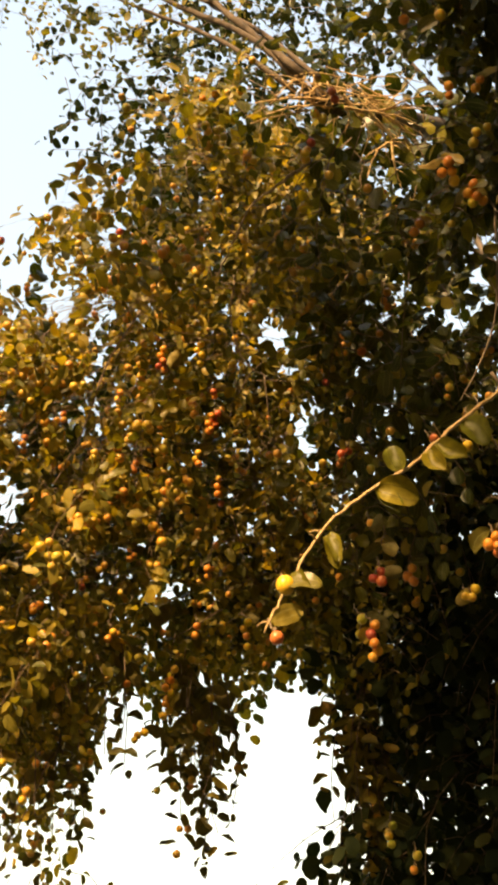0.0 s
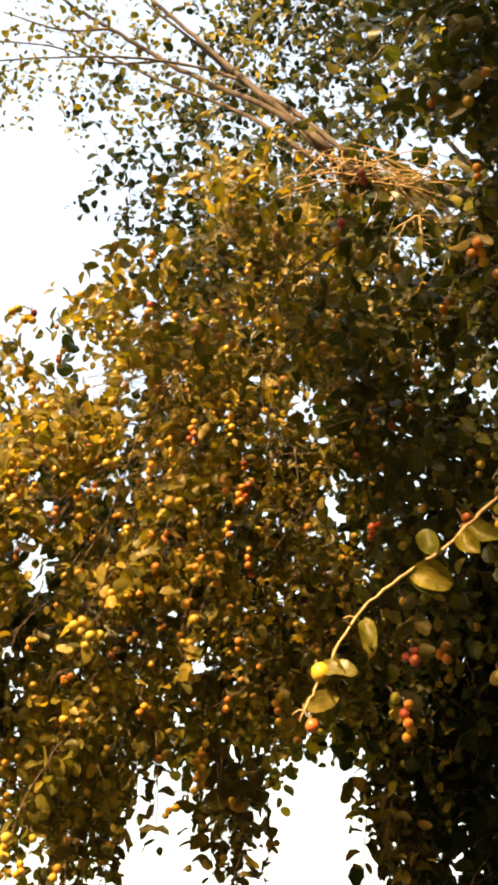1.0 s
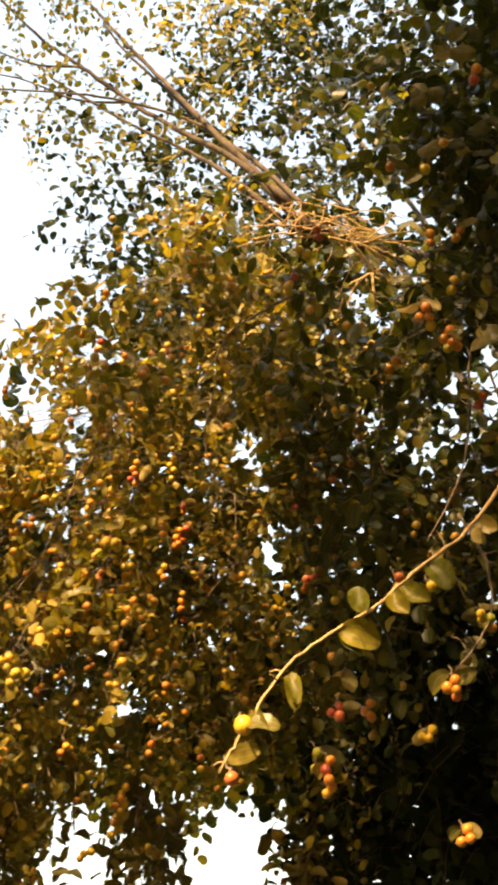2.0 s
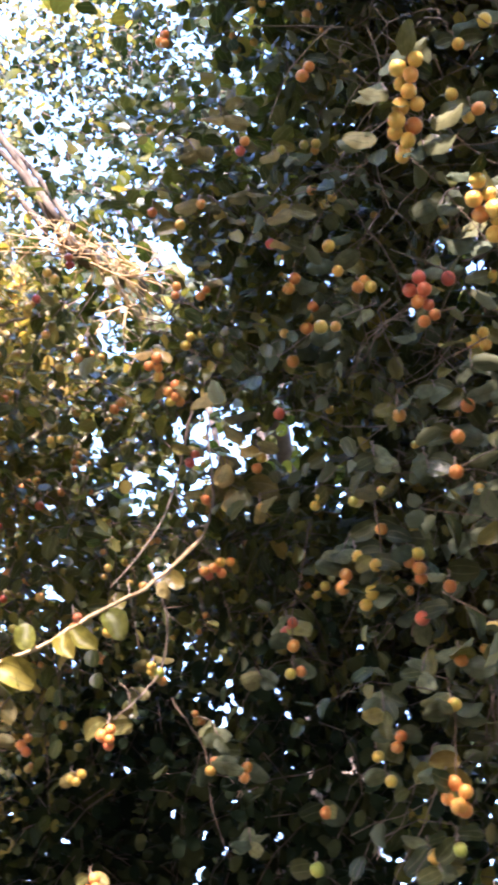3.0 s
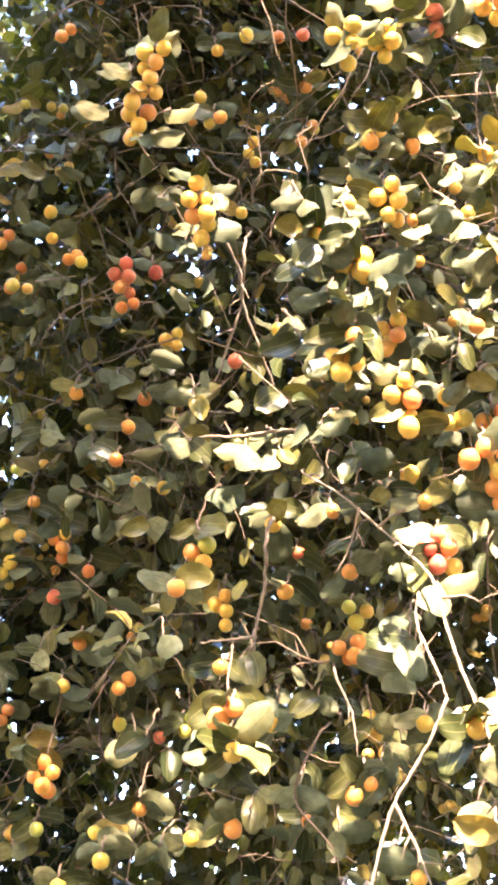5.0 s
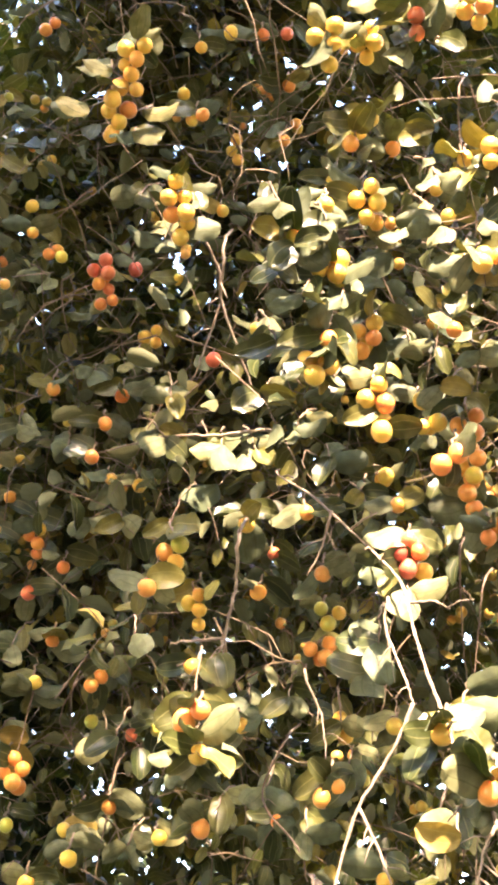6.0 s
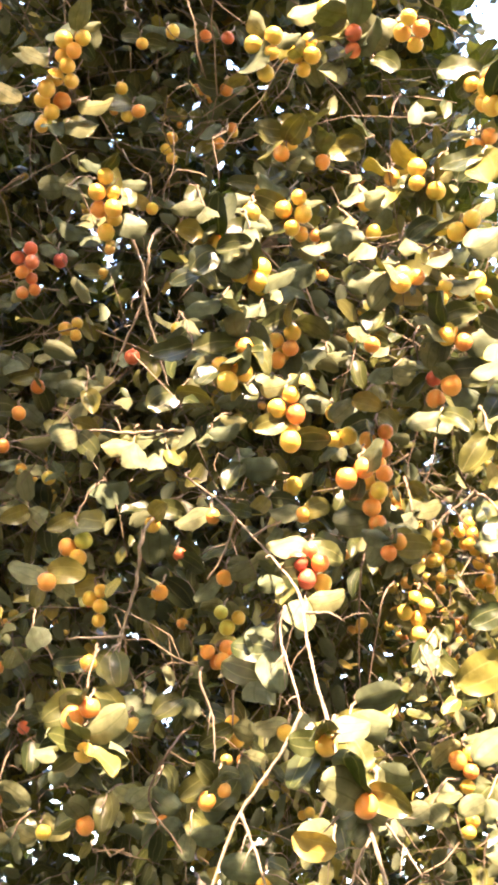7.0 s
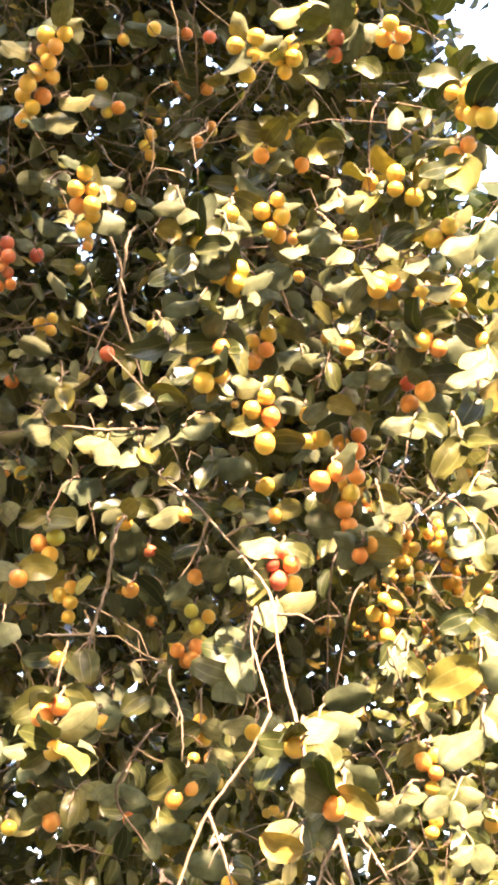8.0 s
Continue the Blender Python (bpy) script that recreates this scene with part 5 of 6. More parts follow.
leafy_twig(near_tree, (0.810, 0.417, 2.555), 4, 0.031, 0)
leafy_twig(near_tree, (0.610, 0.395, 2.625), 5, 0.031, 0)
leafy_twig(near_tree, (0.629, 0.409, 2.583), 4, 0.031, -1.2)
leafy_twig(near_tree, (0.627, 0.440, 2.566), 3, 0.033, -1.4)
leafy_twig(near_tree, (0.720, 0.426, 2.676), 4, 0.034, 1.2)
leafy_twig(near_tree, (0.640, 0.479, 2.559), 3, 0.036, -0.4)
leafy_twig(near_tree, (0.700, 0.471, 2.529), 3, 0.031, 0)
leafy_twig(near_tree, (0.713, 0.782, 2.699), 5, 0.035, 0)
leafy_twig(near_tree, (0.752, 0.716, 2.662), 5, 0.041, -0.3)
leafy_twig(near_tree, (0.787, 0.693, 2.658), 5, 0.037, 0.3)
leafy_twig(near_tree, (0.813, 0.651, 2.674), 4, 0.036, 0.8)
leafy_twig(near_tree, (0.781, 0.679, 2.743), 4, 0.038, 0.3)
leafy_twig(near_tree, (0.768, 0.744, 2.626), 1, 0.048, -0.7)
leafy_twig(near_tree, (0.794, 0.505, 2.355), 6, 0.032, -0.5)
leafy_twig(near_tree, (0.797, 0.481, 2.324), 4, 0.033, 0.6)
leafy_twig(near_tree, (0.811, 0.541, 2.304), 4, 0.036, -0.8)
leafy_twig(near_tree, (0.842, 0.589, 2.310), 4, 0.034, -0.9)
leafy_twig(near_tree, (0.775, 0.460, 2.153), 1, 0.039, -0.7)
leafy_twig(near_tree, (0.790, 0.436, 2.159), 3, 0.036, 1.2)
leafy_twig(near_tree, (0.785, 0.435, 2.127), 3, 0.037, 1.1)
leafy_twig(near_tree, (0.771, 0.395, 2.069), 3, 0.034, 0.3)
leafy_twig(near_tree, (0.758, 0.425, 2.049), 3, 0.034, -0.8)
leafy_twig(near_tree, (0.652, 0.631, 2.169), 5, 0.028, -0.4)
leafy_twig(near_tree, (0.672, 0.618, 2.166), 4, 0.029, 0.5)
leafy_twig(near_tree, (0.723, 0.677, 2.327), 1, 0.029, 0.3)
leafy_twig(near_tree, (0.735, 0.855, 2.455), 1, 0.029, 0.2)
leafy_twig(near_tree, (0.758, 0.913, 2.358), 1, 0.039, -1.0)
leafy_twig(near_tree, (0.795, 0.773, 2.222), 3, 0.032, 0.2)
leafy_twig(near_tree, (0.628, 0.244, 2.798), 3, 0.040, 0)
leafy_twig(near_tree, (0.647, 0.218, 2.798), 1, 0.031, 0.9)
leafy_twig(near_tree, (0.676, 0.372, 2.821), 4, 0.033, -0.3)
leafy_twig(near_tree, (0.717, 0.340, 2.839), 4, 0.032, 0.8)
leafy_twig(near_tree, (0.730, 0.321, 2.658), 4, 0.036, -1.0)
leafy_twig(near_tree, (0.758, 0.285, 2.657), 4, 0.035, 1.0)
leafy_twig(near_tree, (0.749, 0.314, 2.612), 4, 0.034, -0.6)
leafy_twig(near_tree, (0.783, 0.344, 2.614), 3, 0.035, 0.3)
leafy_twig(near_tree, (0.768, 0.268, 2.719), 4, 0.035, 0.6)
leafy_twig(near_tree, (0.762, 0.246, 2.730), 3, 0.036, -0.9)
leafy_twig(near_tree, (0.768, 0.243, 2.604), 4, 0.034, 0)
leafy_twig(near_tree, (0.799, 0.292, 2.562), 4, 0.036, 0.8)
leafy_twig(near_tree, (0.818, 0.317, 2.466), 4, 0.030, -0.3)
leafy_twig(near_tree, (0.919, 0.462, 2.431), 3, 0.033, 0.2)
leafy_twig(near_tree, (0.960, 0.444, 2.481), 4, 0.033, 0.6)
leafy_twig(near_tree, (0.820, 0.612, 2.477), 3, 0.031, -0.5)
leafy_twig(near_tree, (0.846, 0.567, 2.494), 3, 0.031, 0.4)
leafy_twig(near_tree, (0.810, 0.589, 2.580), 4, 0.033, 0.4)
leafy_twig(near_tree, (0.850, 0.586, 2.551), 3, 0.032, 0)
leafy_twig(near_tree, (1.104, 0.577, 2.473), 4, 0.030, 0.3)
leafy_twig(near_tree, (1.116, 0.602, 2.436), 4, 0.028, 0.9)
leafy_twig(near_tree, (0.888, 0.674, 2.252), 3, 0.031, 0.3)
leafy_twig(near_tree, (0.856, 0.768, 2.266), 4, 0.031, 0)
leafy_twig(near_tree, (0.901, 0.757, 2.226), 4, 0.030, 0.7)
leafy_twig(near_tree, (0.927, 0.722, 2.347), 4, 0.031, 0)
leafy_twig(near_tree, (0.874, 0.747, 2.372), 5, 0.031, 0.2)
leafy_twig(near_tree, (0.870, 0.811, 2.393), 4, 0.031, -0.4)
leafy_twig(near_tree, (0.893, 0.519, 2.776), 4, 0.033, 0)
leafy_twig(near_tree, (0.903, 0.524, 2.628), 4, 0.032, 0.5)
leafy_twig(near_tree, (0.940, 0.536, 2.589), 4, 0.032, 0.5)
leafy_twig(near_tree, (0.999, 0.497, 2.563), 4, 0.030, 0.5)
leafy_twig(near_tree, (0.807, 0.282, 2.166), 4, 0.036, 0)
leafy_twig(near_tree, (0.827, 0.299, 2.123), 3, 0.034, 0)
leafy_twig(near_tree, (0.775, 0.220, 2.397), 4, 0.037, 0.3)
leafy_twig(near_tree, (0.734, 0.182, 2.379), 3, 0.036, -0.5)
leafy_twig(near_tree, (0.727, 0.164, 2.523), 4, 0.036, 0)
leafy_twig(near_tree, (0.704, 0.153, 2.603), 4, 0.036, -0.7)
leafy_twig(near_tree, (0.872, 0.296, 2.335), 4, 0.033, 0)
leafy_twig(near_tree, (0.894, 0.333, 2.284), 4, 0.033, -0.3)
leafy_twig(near_tree, (0.910, 0.328, 2.432), 4, 0.034, 0.2)
leafy_twig(near_tree, (0.880, 0.306, 2.474), 4, 0.036, 0.2)
leafy_twig(near_tree, (1.112, 0.567, 2.449), 4, 0.028, -0.2)
leafy_twig(near_tree, (1.141, 0.570, 2.409), 4, 0.028, 0.5)
leafy_twig(near_tree, (1.087, 0.512, 2.240), 5, 0.030, 0)
leafy_twig(near_tree, (1.054, 0.560, 2.239), 5, 0.030, 0)
leafy_twig(near_tree, (1.113, 0.509, 2.199), 5, 0.032, 0)
leafy_twig(near_tree, (1.128, 0.642, 2.451), 4, 0.029, 0)
leafy_twig(near_tree, (0.643, 1.103, 2.675), 7, 0.031, 0)
leafy_twig(near_tree, (0.661, 1.141, 2.513), 6, 0.034, -0.2)
leafy_twig(near_tree, (0.585, 0.944, 2.774), 4, 0.035, 0)
leafy_twig(near_tree, (0.604, 1.113, 2.745), 4, 0.033, 0)
leafy_twig(near_tree, (0.727, 1.076, 2.486), 5, 0.033, -0.6)
leafy_twig(near_tree, (0.683, 1.065, 2.531), 4, 0.032, -0.5)
leafy_twig(near_tree, (0.636, 0.850, 2.833), 5, 0.031, -0.3)
leafy_twig(near_tree, (0.674, 0.812, 2.846), 5, 0.031, 0.3)
leafy_twig(near_tree, (0.639, 0.896, 2.724), 5, 0.032, 0)
leafy_twig(near_tree, (0.698, 0.929, 2.661), 5, 0.036, 0.8)
leafy_twig(near_tree, (0.715, 0.873, 2.631), 4, 0.040, 0)
leafy_twig(near_tree, (0.683, 1.016, 2.656), 4, 0.031, 0)
leafy_twig(near_tree, (0.698, 0.753, 2.743), 5, 0.033, -0.4)
leafy_twig(near_tree, (0.803, 1.004, 2.413), 1, 0.042, -0.9)
leafy_twig(near_tree, (0.724, 1.151, 2.456), 4, 0.034, 0.6)
leafy_twig(near_tree, (0.817, 1.055, 2.320), 5, 0.031, 0)
leafy_twig(near_tree, (0.837, 0.999, 2.282), 5, 0.031, 0)
leafy_twig(near_tree, (0.753, 1.206, 2.340), 6, 0.033, 0)
leafy_twig(near_tree, (0.789, 1.104, 2.261), 5, 0.031, 0)
leafy_twig(near_tree, (0.578, 0.923, 3.061), 5, 0.035, -0.5)
leafy_twig(near_tree, (0.562, 0.999, 3.074), 5, 0.035, -0.7)
leafy_twig(near_tree, (0.612, 0.835, 2.920), 3, 0.032, -0.2)
leafy_twig(near_tree, (0.583, 0.614, 2.826), 4, 0.035, -0.7)
leafy_twig(near_tree, (0.589, 0.563, 2.852), 3, 0.031, 0.4)
leafy_twig(near_tree, (0.545, 0.621, 2.896), 4, 0.032, 0)
leafy_twig(near_tree, (0.431, 0.553, 2.872), 3, 0.036, -1.3)
leafy_twig(near_tree, (0.483, 0.538, 2.866), 4, 0.037, 0.4)
leafy_twig(near_tree, (0.435, 0.516, 2.924), 4, 0.035, -0.8)
leafy_twig(near_tree, (0.481, 0.513, 2.879), 1, 0.037, 1.4)
leafy_twig(near_tree, (0.471, 0.936, 3.205), 4, 0.036, 0)
leafy_twig(near_tree, (0.443, 0.858, 3.318), 5, 0.036, 0)
leafy_twig(near_tree, (0.359, 0.834, 3.402), 5, 0.037, 0)
leafy_twig(near_tree, (0.561, 1.549, 2.691), 5, 0.034, 0)
leafy_twig(near_tree, (0.610, 1.478, 2.773), 5, 0.034, 0)
leafy_twig(near_tree, (0.619, 1.567, 2.528), 5, 0.035, 0)
leafy_twig(lit_tree, (0.502, 1.275, 2.975), 3, 0.046, 0.5)
leafy_twig(lit_tree, (0.466, 1.243, 3.087), 2, 0.049, 1.2)
leafy_twig(lit_tree, (0.480, 1.288, 3.041), 2, 0.043, 0)
leafy_twig(lit_tree, (0.421, 1.217, 3.121), 2, 0.045, 0)
leafy_twig(lit_tree, (0.388, 0.894, 3.242), 4, 0.039, 0)
leafy_twig(lit_tree, (0.456, 0.893, 3.228), 4, 0.038, 0)
leafy_twig(lit_tree, (0.325, 0.838, 3.342), 4, 0.041, 0)
leafy_twig(lit_tree, (0.482, 1.280, 3.038), 2, 0.042, 0)
leafy_twig(lit_tree, (0.496, 1.307, 3.007), 2, 0.047, 0.5)
leafy_twig(lit_tree, (0.420, 1.418, 2.880), 2, 0.034, 0.6)
leafy_twig(lit_tree, (0.331, 1.402, 2.797), 3, 0.036, -0.6)
leafy_twig(lit_tree, (0.408, 1.522, 2.696), 3, 0.037, 0.3)
leafy_twig(lit_tree, (0.211, 1.610, 2.707), 4, 0.036, 0)
leafy_twig(lit_tree, (0.385, 0.983, 3.295), 4, 0.038, 0)
leafy_twig(lit_tree, (0.320, 0.965, 3.437), 4, 0.036, 0)
leafy_twig(lit_tree, (-0.296, 2.112, 2.870), 6, 0.047, 0)
leafy_twig(lit_tree, (-0.154, 2.262, 2.831), 4, 0.052, 0)
leafy_twig(lit_tree, (-0.095, 2.251, 2.748), 3, 0.048, 0)
leafy_twig(lit_tree, (-0.176, 2.195, 2.948), 4, 0.049, 0)
leafy_twig(lit_tree, (-0.013, 1.787, 3.477), 1, 0.044, 0)
leafy_twig(lit_tree, (-0.147, 1.896, 3.432), 2, 0.043, 0)
leafy_twig(lit_tree, (-0.456, 2.245, 3.185), 4, 0.048, 0)
leafy_twig(lit_tree, (-0.418, 2.272, 3.155), 4, 0.048, 0)
leafy_twig(lit_tree, (-0.490, 2.036, 3.595), 4, 0.049, -0.8)
leafy_twig(lit_tree, (0.133, 2.295, 2.765), 2, 0.042, 0)
hang_leaves()

# ---------- foliage ----------
# openings cut to fit the camera's view of the sky: bearing, height, half-width, half-height
OPEN = [(-18.0, 52.0, 5.0, 2.3), (-20.5, 50.5, 3.4, 3.0), (-12.0, 54.6, 2.4, 1.1), (-17.2, 51.2, 2.6, 2.3), (-22.0, 46.8, 1.6, 1.8), (-3.6, 22.3, 3.4, 5.8), (-8.0, 23.4, 1.7, 4.6), (0.4, 24.2, 2.6, 4.0), (0.2, 43.3, 1.0, 1.1), (1.9, 38.2, 0.7, 2.1), (-15.0, 35.0, 1.0, 1.1), (-8.5, 52.0, 1.4, 0.9),
        (-5.8, 31.2, 0.9, 1.6), (8.2, 45.0, 0.7, 1.1), (11.8, 43.0, 1.0, 1.2), (14.0, 45.8, 0.8, 0.9), (13.2, 39.3, 0.7, 0.9), (7.0, 39.5, 0.6, 0.7), (9.0, 49.5, 0.8, 0.8), (17, 46.6, 1.8, 1.5), (20.4, 45.6, 1.0, 1.7), (15.2, 36.0, 0.7, 0.9)]
chink_rng = random.Random(13)     # many small chinks between the two fruit trees, cut along the view from STAND
OPEN += [(chink_rng.uniform(6, 15.5), chink_rng.uniform(35.5, 45), chink_rng.uniform(0.2, 0.36), chink_rng.uniform(0.25, 0.45)) for _ in range(24)]
lit = Foliage(lit_tree)
lit.canopy(21, (-31, -15), (24, 46.5), (2.4, 3.1), 760, OPEN, leaf=0.033, fruit=0.045, droop=1.5, thick=0.0007, hollow=-0.1, viewer_face=0.85)
lit.canopy(22, (-15, -9), (23.5, 51.5), (2.5, 3.1), 620, OPEN, leaf=0.033, fruit=0.045, droop=1.5, thick=0.0007, hollow=-0.1, viewer_face=0.85)
lit.canopy(23, (-9, -4), (25, 54.5), (2.6, 3.2), 640, OPEN, leaf=0.033, fruit=0.045, droop=1.5, thick=0.0007, hollow=-0.1, viewer_face=0.85)
lit.canopy(24, (-4, 4), (27, 56.5), (2.5, 3.1), 760, OPEN, leaf=0.033, fruit=0.045, droop=1.5, thick=0.0007, hollow=-0.1, viewer_face=0.85)
spray_rng = random.Random(33)
# long sprays that arch outward and down over the lit face: bearings, heights, distances, count
for az, el, r, count in [((-17, -8), (30, 41), (2.35, 2.7), 42), ((-10, -2), (31, 47), (2.35, 2.7), 48), ((-4, 6), (34, 52), (2.3, 2.65), 48)]:
    for _ in range(count):
        heart = bearing(spray_rng.uniform(*az), spray_rng.uniform(*el), spray_rng.uniform(*r))
        lit.spray(heart, (-0.75 + spray_rng.gauss(0, 0.3), -0.25 + spray_rng.gauss(0, 0.25), -0.05 + spray_rng.gauss(0, 0.25)), spray_rng.uniform(0.30, 0.60), spray_rng, cluster=0.2, viewer_face=0.85)
lit.canopy(27, (-29, -12), (55.3, 68), (3.3, 4.4), 210, OPEN, leaf=0.027, gap=0.020, fruit=0.0, length=0.26, hollow=-0.1, thick=0.0007)
lit.canopy(20, (-12, 4), (57, 68), (3.3, 4.4), 120, OPEN, leaf=0.029, gap=0.022, fruit=0.0, length=0.26, hollow=-0.1, thick=0.0007)
lit.canopy(28, (-10, 2), (15, 28), (2.9, 3.6), 10, leaf=0.044, fruit=0.05)
lit.canopy(26, (-28, -9), (10, 25), (2.5, 3.4), 125, leaf=0.033, fruit=0.05, droop=1.5)
lit.finish("mass of small jujube leaves, warm sunlight put into their golden green", sun_gold_top, sun_gold_under, ROUND)
mid = Foliage(lit_tree)
mid.canopy(25, (4, 11), (33, 56), (2.2, 2.9), 450, OPEN, leaf=0.042, fruit=0.03, droop=1.5)
mid.canopy(29, (10, 22), (37, 60), (2.1, 2.8), 640, OPEN, leaf=0.042, fruit=0.02)
# dark upper colour on both sides paints in the shade of this flank
mid.finish("leaves on the shaded side of the crown, shade put into their green", mass_top, mass_top, ROUND)
# strands that hang into the open patch below the crown
fringe, hang_rng = Foliage(lit_tree), random.Random(61)
for az, el in [(-8.4, 27.2), (-4.9, 26.6), (-4.5, 25.4), (-4.1, 24.6), (-3.7, 26.0), (-5.6, 27.6), (3.2, 24.8), (3.7, 26.2), (4.3, 24.8), (4.0, 22.8), (-10.4, 26.4), (-11.2, 24.6), (-12.2, 22.8)]:
    for _ in range(5):
        fringe.shoot(bearing(az + hang_rng.gauss(0, 0.3), el + hang_rng.uniform(0.0, 2.0), hang_rng.uniform(2.55, 2.9)), (hang_rng.gauss(0, 0.25), hang_rng.gauss(0, 0.25), -1), hang_rng.uniform(0.18, 0.36), hang_rng, leaf=0.046, gap=0.021, droop=1.2, fruit=0.04, thick=0.0020)
fringe.finish("strands of leaves hanging below the crown", sun_gold_top, sun_gold_under)
deep = Foliage(lit_tree)
deep.canopy(41, (-30, -8), (25, 43), (3.1, 3.9), 1080, OPEN, leaf=0.056, gap=0.03, fruit=0.0)
deep.canopy(42, (-8, 4), (28, 54), (3.0, 3.9), 790, OPEN, leaf=0.056, gap=0.03, fruit=0.0)
deep.canopy(45, (4, 11), (28, 54), (3.0, 3.9), 310, OPEN, leaf=0.056, gap=0.03, fruit=0.0)
deep.canopy(44, (9, 24), (36, 60), (2.8, 3.8), 420, OPEN, leaf=0.056, gap=0.03, fruit=0.0)
# pale undersides left out: the inner shade is put into the colour
deep.finish("inner foliage of the fruit tree, dark on both sides to stand for shade", mass_top, mass_top, COARSE, bare=False)

HOLES = [(21.5, 46, 1.2, 2.4), (67.0, 52.8, 1.7, 3.0), (69.5, 62.0, 1.6, 1.8), (60.5, 37.6, 0.7, 1.3), (46.0, 25.6, 0.65, 1.0), (43.2, 27.0, 0.4, 0.55), (37.4, 27.2, 0.45, 0.9), (53.5, 32.0, 0.7, 0.9), (16.9, 35.8, 0.8, 0.9)]
near = Foliage(near_tree)
near.canopy(32, (21, 32), (38, 70), (1.9, 2.5), 130, HOLES, leaf=0.042, fruit=0.02, thick=0.0009, hollow=0.06)
near.canopy(30, (28, 33), (20, 38), (1.8, 2.4), 14, leaf=0.042, fruit=0.02, thick=0.0009, hollow=0.06)
near.canopy(36, (37, 45), (12, 30), (1.8, 2.4), 40, leaf=0.042, fruit=0.02, thick=0.0009, hollow=0.06)
near.canopy(33, (32, 45), (30, 46), (1.8, 2.4), 190, HOLES, leaf=0.042, fruit=0.02, thick=0.0009, hollow=0.06)
near.canopy(35, (30, 44), (46, 70), (2.0, 2.4), 45, HOLES, leaf=0.042, fruit=0.02, thick=0.0009, hollow=0.12)
near.canopy(34, (44, 68), (12, 64), (1.6, 2.3), 470, HOLES, leaf=0.042, fruit=0.02, thick=0.0009, hollow=0.06)
near.canopy(37, (26, 66), (18, 60), (1.35, 1.75), 90, leaf=0.040, fruit=0.02, thick=0.0008, hollow=0.0)
fruit_rng = random.Random(44)
for _ in range(26):     # strands heavy with small fruit on the far flank of the crown
    near.spray(bearing(fruit_rng.uniform(54.5, 61), fruit_rng.uniform(35, 44), fruit_rng.uniform(1.85, 2.05)), (fruit_rng.gauss(0.1, 0.25), fruit_rng.gauss(-0.2, 0.2), -0.8), fruit_rng.uniform(0.12, 0.28), fruit_rng, leaf=0.030, cluster=0.45)
near.finish("mass of small jujube leaves, dark green above and grey-green below")
inner = Foliage(near_tree)
inner.canopy(52, (20, 34), (36, 72), (2.4, 3.4), 900, HOLES, leaf=0.058, gap=0.032, fruit=0.0)
inner.canopy(53, (30, 48), (10, 48), (2.3, 3.2), 1500, HOLES, leaf=0.058, gap=0.032, fruit=0.0)
inner.canopy(54, (44, 68), (10, 48), (2.2, 3.0), 1150, HOLES, leaf=0.058, gap=0.032, fruit=0.0)
inner.canopy(58, (28, 68), (45, 70), (2.4, 3.4), 2050, HOLES, leaf=0.060, gap=0.032, fruit=0.0)
# mostly out of view: right flank and overhead foliage added to block light
inner.canopy(55, (64, 112), (8, 56), (1.7, 2.9), 560, HOLES, leaf=0.060, gap=0.034, fruit=0.0)
inner.canopy(56, (-8, 100), (67, 83), (2.2, 3.1), 650, leaf=0.062, gap=0.034, fruit=0.0)
# dark upper colour on both sides stands in for shade in the hollows
inner.finish("inner foliage of the fruit tree, dark on both sides to stand for shade", mass_top, mass_top, COARSE, bare=False)


# thin bare twigs in the hollows of the crown
verts, faces, bare_rng = [], [], random.Random(67)
for _ in range(750):
    p = bearing(bare_rng.uniform(28, 66), bare_rng.uniform(20, 66), bare_rng.uniform(1.6, 2.4))
    d = Vector((bare_rng.gauss(0, 0.6), bare_rng.gauss(0, 0.6), bare_rng.uniform(-1, 0.4))).normalized()
    line = [p]
    for _ in range(5):
        d = (d + Vector((bare_rng.gauss(0, 0.3), bare_rng.gauss(0, 0.3), bare_rng.gauss(-0.1, 0.3)))).normalized()
        line.append(line[-1] + d * bare_rng.uniform(0.02, 0.05))
    tube(verts, faces, line, bare_rng.uniform(0.0008, 0.0018), 0.0006, 3)
base = WHERE[near_tree.name]
part("twig_mass", solid("twig_mass", verts, faces, twig_bark, base), base, near_tree, "thin bare brown twigs inside the crown", kind="stuff")

# a tree between the two, its leaf colour darkened to stand for their shade
dark_tree = tree_thing("background_tree", (1.75, 3.2, 0.0), "tree in deep shade between the fruit trees, shade put into its leaf colour")
limb(dark_tree, [(1.75, 3.2, -0.1), (1.7, 3.1, 0.8), (1.72, 3.15, 1.7), (1.6, 3.0, 2.6)], 0.11, 0.05, "trunk")
limb(dark_tree, [(1.6, 3.0, 2.55), (1.3, 2.9, 3.0), (0.9, 2.9, 3.4)], 0.04, 0.012)
limb(dark_tree, [(1.6, 3.0, 2.55), (1.5, 2.6, 3.1), (1.35, 2.4, 3.6)], 0.04, 0.012)
shade = Foliage(dark_tree)
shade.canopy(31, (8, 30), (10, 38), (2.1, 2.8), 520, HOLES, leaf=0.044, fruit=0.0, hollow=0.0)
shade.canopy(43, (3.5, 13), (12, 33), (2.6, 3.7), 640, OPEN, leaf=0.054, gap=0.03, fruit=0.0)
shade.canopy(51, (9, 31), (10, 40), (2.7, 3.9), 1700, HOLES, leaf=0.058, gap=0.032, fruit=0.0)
shade.finish("dense leaves with the deep shade put into their green", shaded_leaf, shaded_leaf, COARSE)


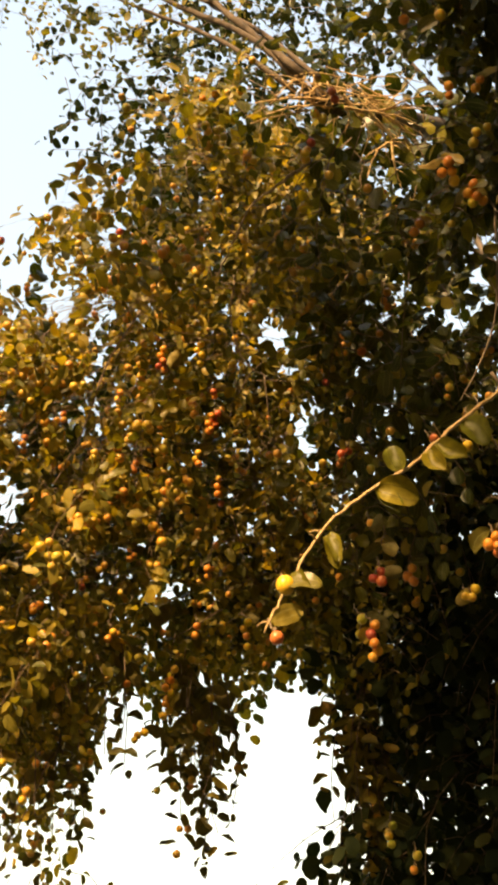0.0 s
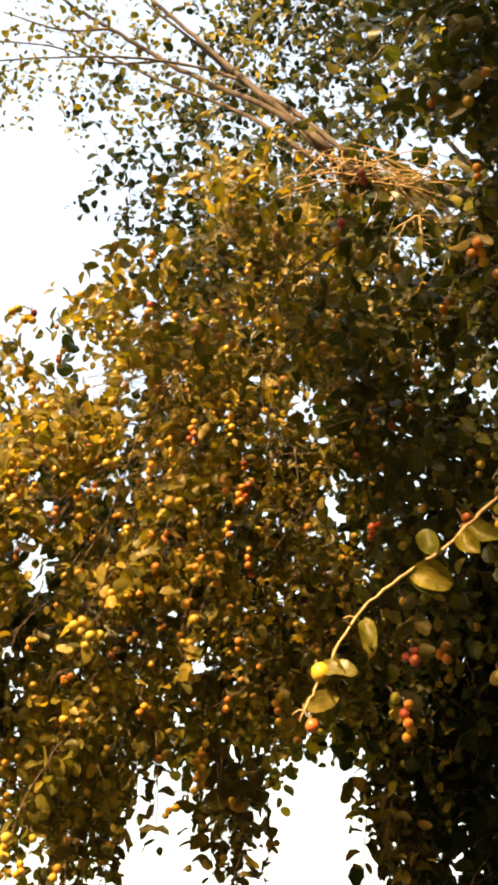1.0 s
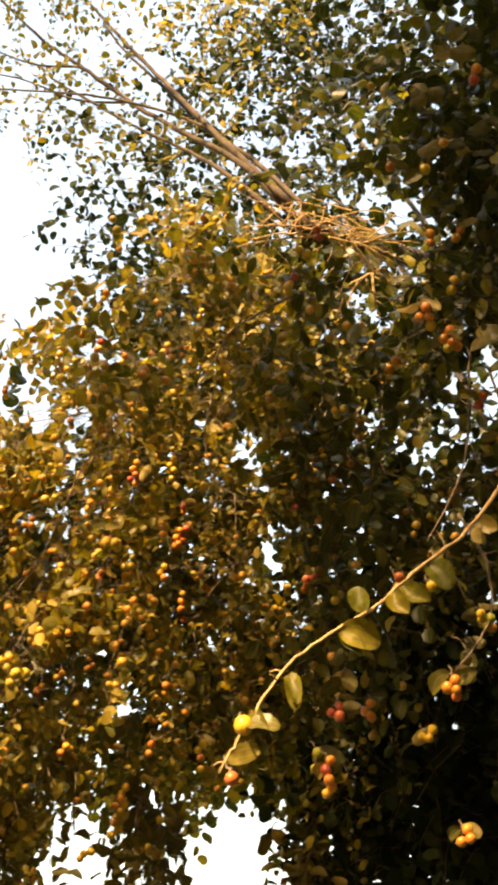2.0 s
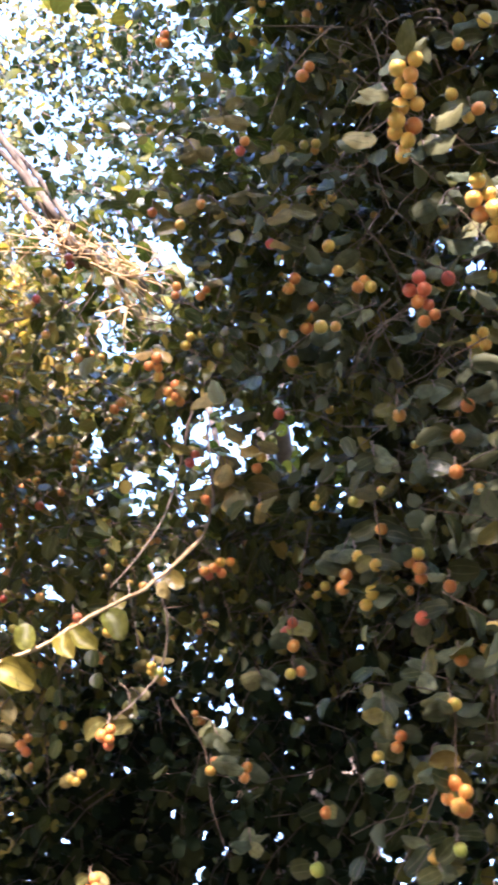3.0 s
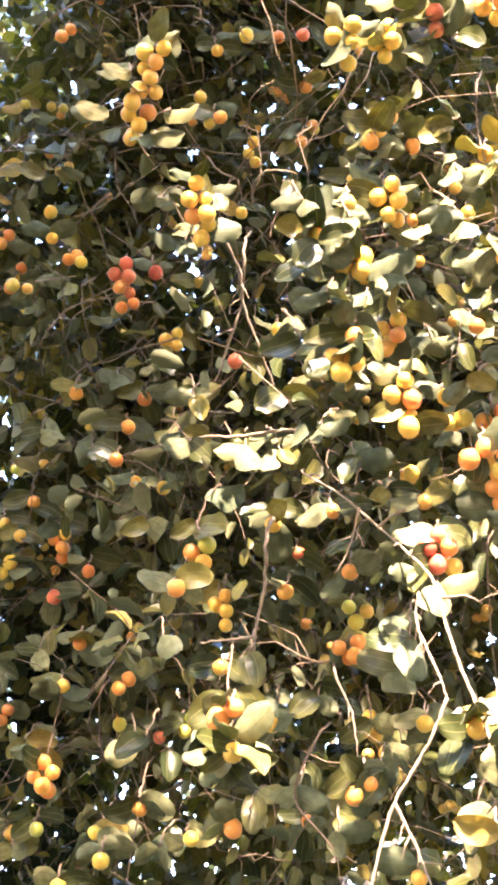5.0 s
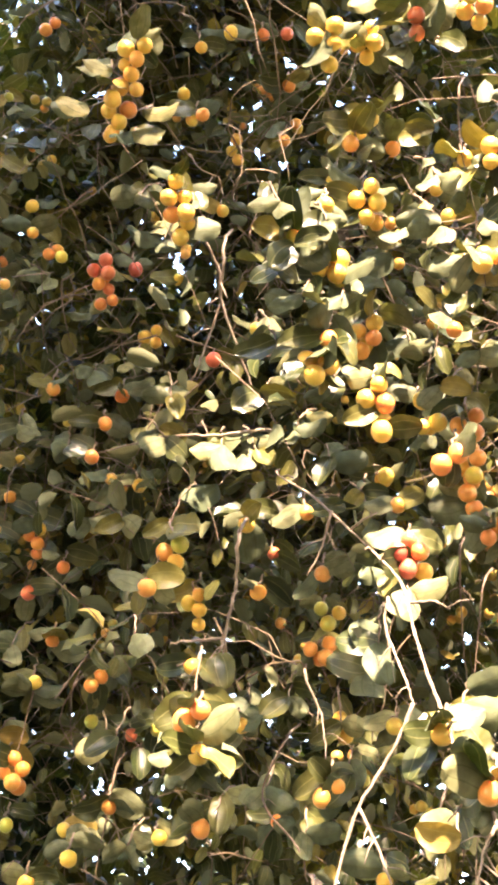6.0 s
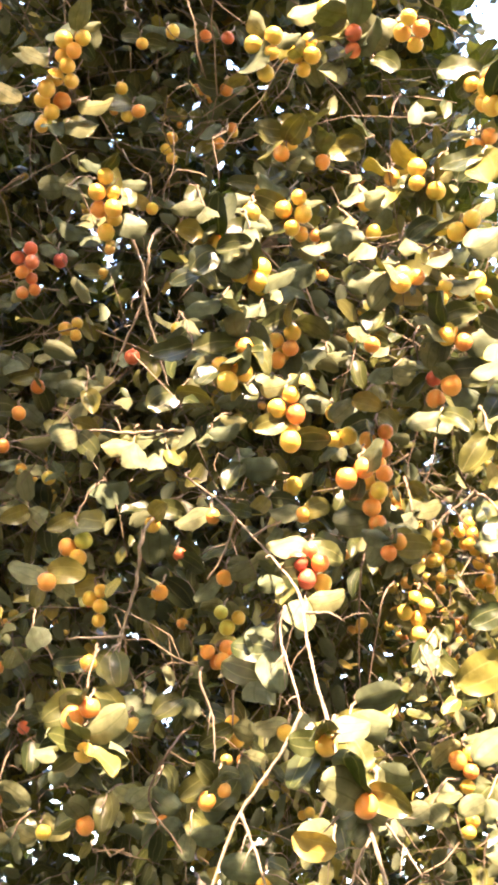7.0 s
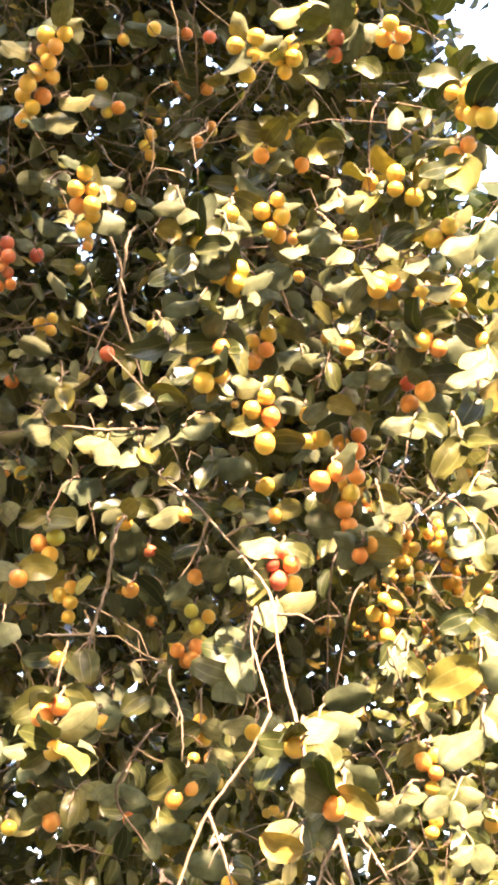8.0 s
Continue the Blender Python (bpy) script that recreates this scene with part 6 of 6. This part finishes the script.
# ---------- trees further off ----------
def far_tree(base, height, spread, seed, label, clumps, leaf=0.085, low=-0.75, loose=0.32, lean=(0, 0), limbs=14, group=""):
    rng = random.Random(seed)
    tree = tree_thing("background_tree", base, label, group)
    b = Vector(base)
    off = Vector((*lean, 0))
    top = b + Vector((0, 0, height * 0.46)) + off * 0.3
    limb(tree, [b - Vector((0, 0, 0.1)), b + Vector((0.1, 0.05, height * 0.15)), b + Vector((-0.08, 0.1, height * 0.32)) + off * 0.15, top], 0.20, 0.09, "trunk")
    b = b + off
    f = Foliage(tree)
    for k in range(clumps):
        a, u = rng.uniform(0, 6.28), rng.uniform(low, 1)
        w = spread * math.sqrt(max(0.05, 1 - u * u)) * rng.uniform(0.45, 1.0)
        heart = b + Vector((math.cos(a) * w, math.sin(a) * w, height * (0.66 + 0.30 * u)))
        if k < limbs:
            limb(tree, [top - Vector((0, 0, rng.uniform(0.1, 0.5) * height * 0.4)), (top + heart) / 2 + Vector((0, 0, 0.3)), heart], 0.03, 0.008)
        for _ in range(rng.randint(16, 26)):
            at = heart + Vector((rng.gauss(0, loose), rng.gauss(0, loose), rng.gauss(0, loose * 0.8)))
            t = rng.uniform(0, 6.28)
            f.shoot(at, (math.cos(t), math.sin(t), rng.uniform(-0.3, 0.7)), loose * rng.uniform(0.9, 1.7), rng, leaf=leaf, gap=leaf * 0.65, fruit=0.0, thick=0.003)
    f.finish("foliage with shade put into its dark green", shaded_leaf, shaded_leaf, shapes=COARSE)
    return tree


far_tree((2.6, 4.7, 0), 12.5, 1.7, 71, "tall tree standing behind the fruit trees, shade put into its dark green", 66, 0.08, -0.3, lean=(-1.75, 0.2), limbs=4)
far_tree((4.6, 4.9, 0), 9.0, 2.2, 72, "leafy tree beyond the fruit trees, shade put into its dark green", 55, 0.09)
# unseen trees added round behind the standing place to block skylight
ADDED_TREES = [(-4.6, 1.6, 13.0, 2.3), (-5.2, -1.8, 13.0, 2.2), (-5.0, -4.8, 7.0, 1.8), (1.4, -4.6, 12.5, 1.9), (3.6, -3.9, 12.5, 2.2), (5.6, -1.2, 12.0, 2.2), (5.9, 2.2, 9.5, 2.0), (-2.1, -4.2, 5.0, 1.5), (-4.3, -0.1, 12.0, 1.9), (-3.9, 3.7, 9.0, 1.6), (-0.4, -6.2, 7.5, 1.6)]
for k, (x, y, high, wide) in enumerate(ADDED_TREES):
    far_tree((x, y, 0), high, wide, 80 + k, "unseen dark tree added to block skylight", 42, 0.26, -1.25, group="trees of the grove")
# an unseen broad tree added close behind to shade the heart of the crowns
broad = tree_thing("background_tree", (-1.36, -2.10, 0.0), "unseen broad tree added to shade the crowns", "trees of the grove")
limb(broad, [(-1.36, -2.10, -0.1), (-1.33, -2.08, 1.4), (-1.38, -2.09, 3.0), (-1.36, -2.08, 4.9), (-1.33, -2.06, 6.3)], 0.16, 0.07, "trunk")
ACROSS, ALONG = Vector((0.866, -0.5, 0)), Vector((0.294, 0.509, 0.809))
crown_rng, shade_crown = random.Random(95), Foliage(broad)
# two heavy limbs added to the side to throw narrow bands of shade
for reach, along, depth, thick in [((-0.11, 0.04, 0.16, 0.29), (2.50, 2.56, 2.55, 2.53), 4.9, 0.085), ((-0.11, 0.02, 0.10, 0.20), (2.84, 2.90, 2.90, 2.89), 5.15, 0.045)]:
    limb(broad, [ACROSS * a + ALONG * b + TO_SUN * depth for a, b in zip(reach, along)], thick, thick * 0.8, "shade_bough")
# clumps set in the sun's way to shape the shade: across, along, clumps, looseness
SHADE_STRETCHES = [((-0.84, -0.48), (3.06, 3.60), 30, 0.06), ((-0.24, 0.02), (3.05, 4.6), 28, 0.07), ((0.02, 0.40), (3.20, 4.6), 40, 0.07), ((0.40, 0.62), (2.92, 3.5), 26, 0.05),
             ((0.40, 1.35), (3.38, 4.6), 70, 0.07), ((-0.35, 1.3), (4.7, 5.9), 90, 0.10), ((-0.28, -0.06), (2.30, 3.16), 32, 0.045), ((-0.06, 0.05), (2.5, 3.02), 9, 0.022),
             ((0.02, 0.42), (2.97, 3.24), 36, 0.05), ((-0.06, 0.19), (2.36, 2.58), 15, 0.04)]
for (a0, a1), (b0, b1), clumps, loose in SHADE_STRETCHES:
    for k in range(clumps):
        heart = ACROSS * crown_rng.uniform(a0, a1) + ALONG * crown_rng.uniform(b0, b1) + TO_SUN * crown_rng.uniform(4.6, 5.3)
        if k < 4:
            limb(broad, [(-1.34, -2.07, 5.7 + 0.15 * k), (Vector((-1.34, -2.07, 6.3)) + heart) / 2 + Vector((0, 0, 0.15)), heart], 0.03, 0.010)
        for _ in range(11):
            at = heart + Vector((crown_rng.gauss(0, loose), crown_rng.gauss(0, loose), crown_rng.gauss(0, loose * 0.85)))
            t = crown_rng.uniform(0, 6.28)
            shade_crown.shoot(at, (math.cos(t), math.sin(t), crown_rng.uniform(-0.3, 0.7)), crown_rng.uniform(1.4, 2.8) * loose, crown_rng, leaf=0.075, gap=0.045, fruit=0.0, thick=0.003)
shade_crown.finish("foliage with shade put into its dark green", shaded_leaf, shaded_leaf, shapes=COARSE)
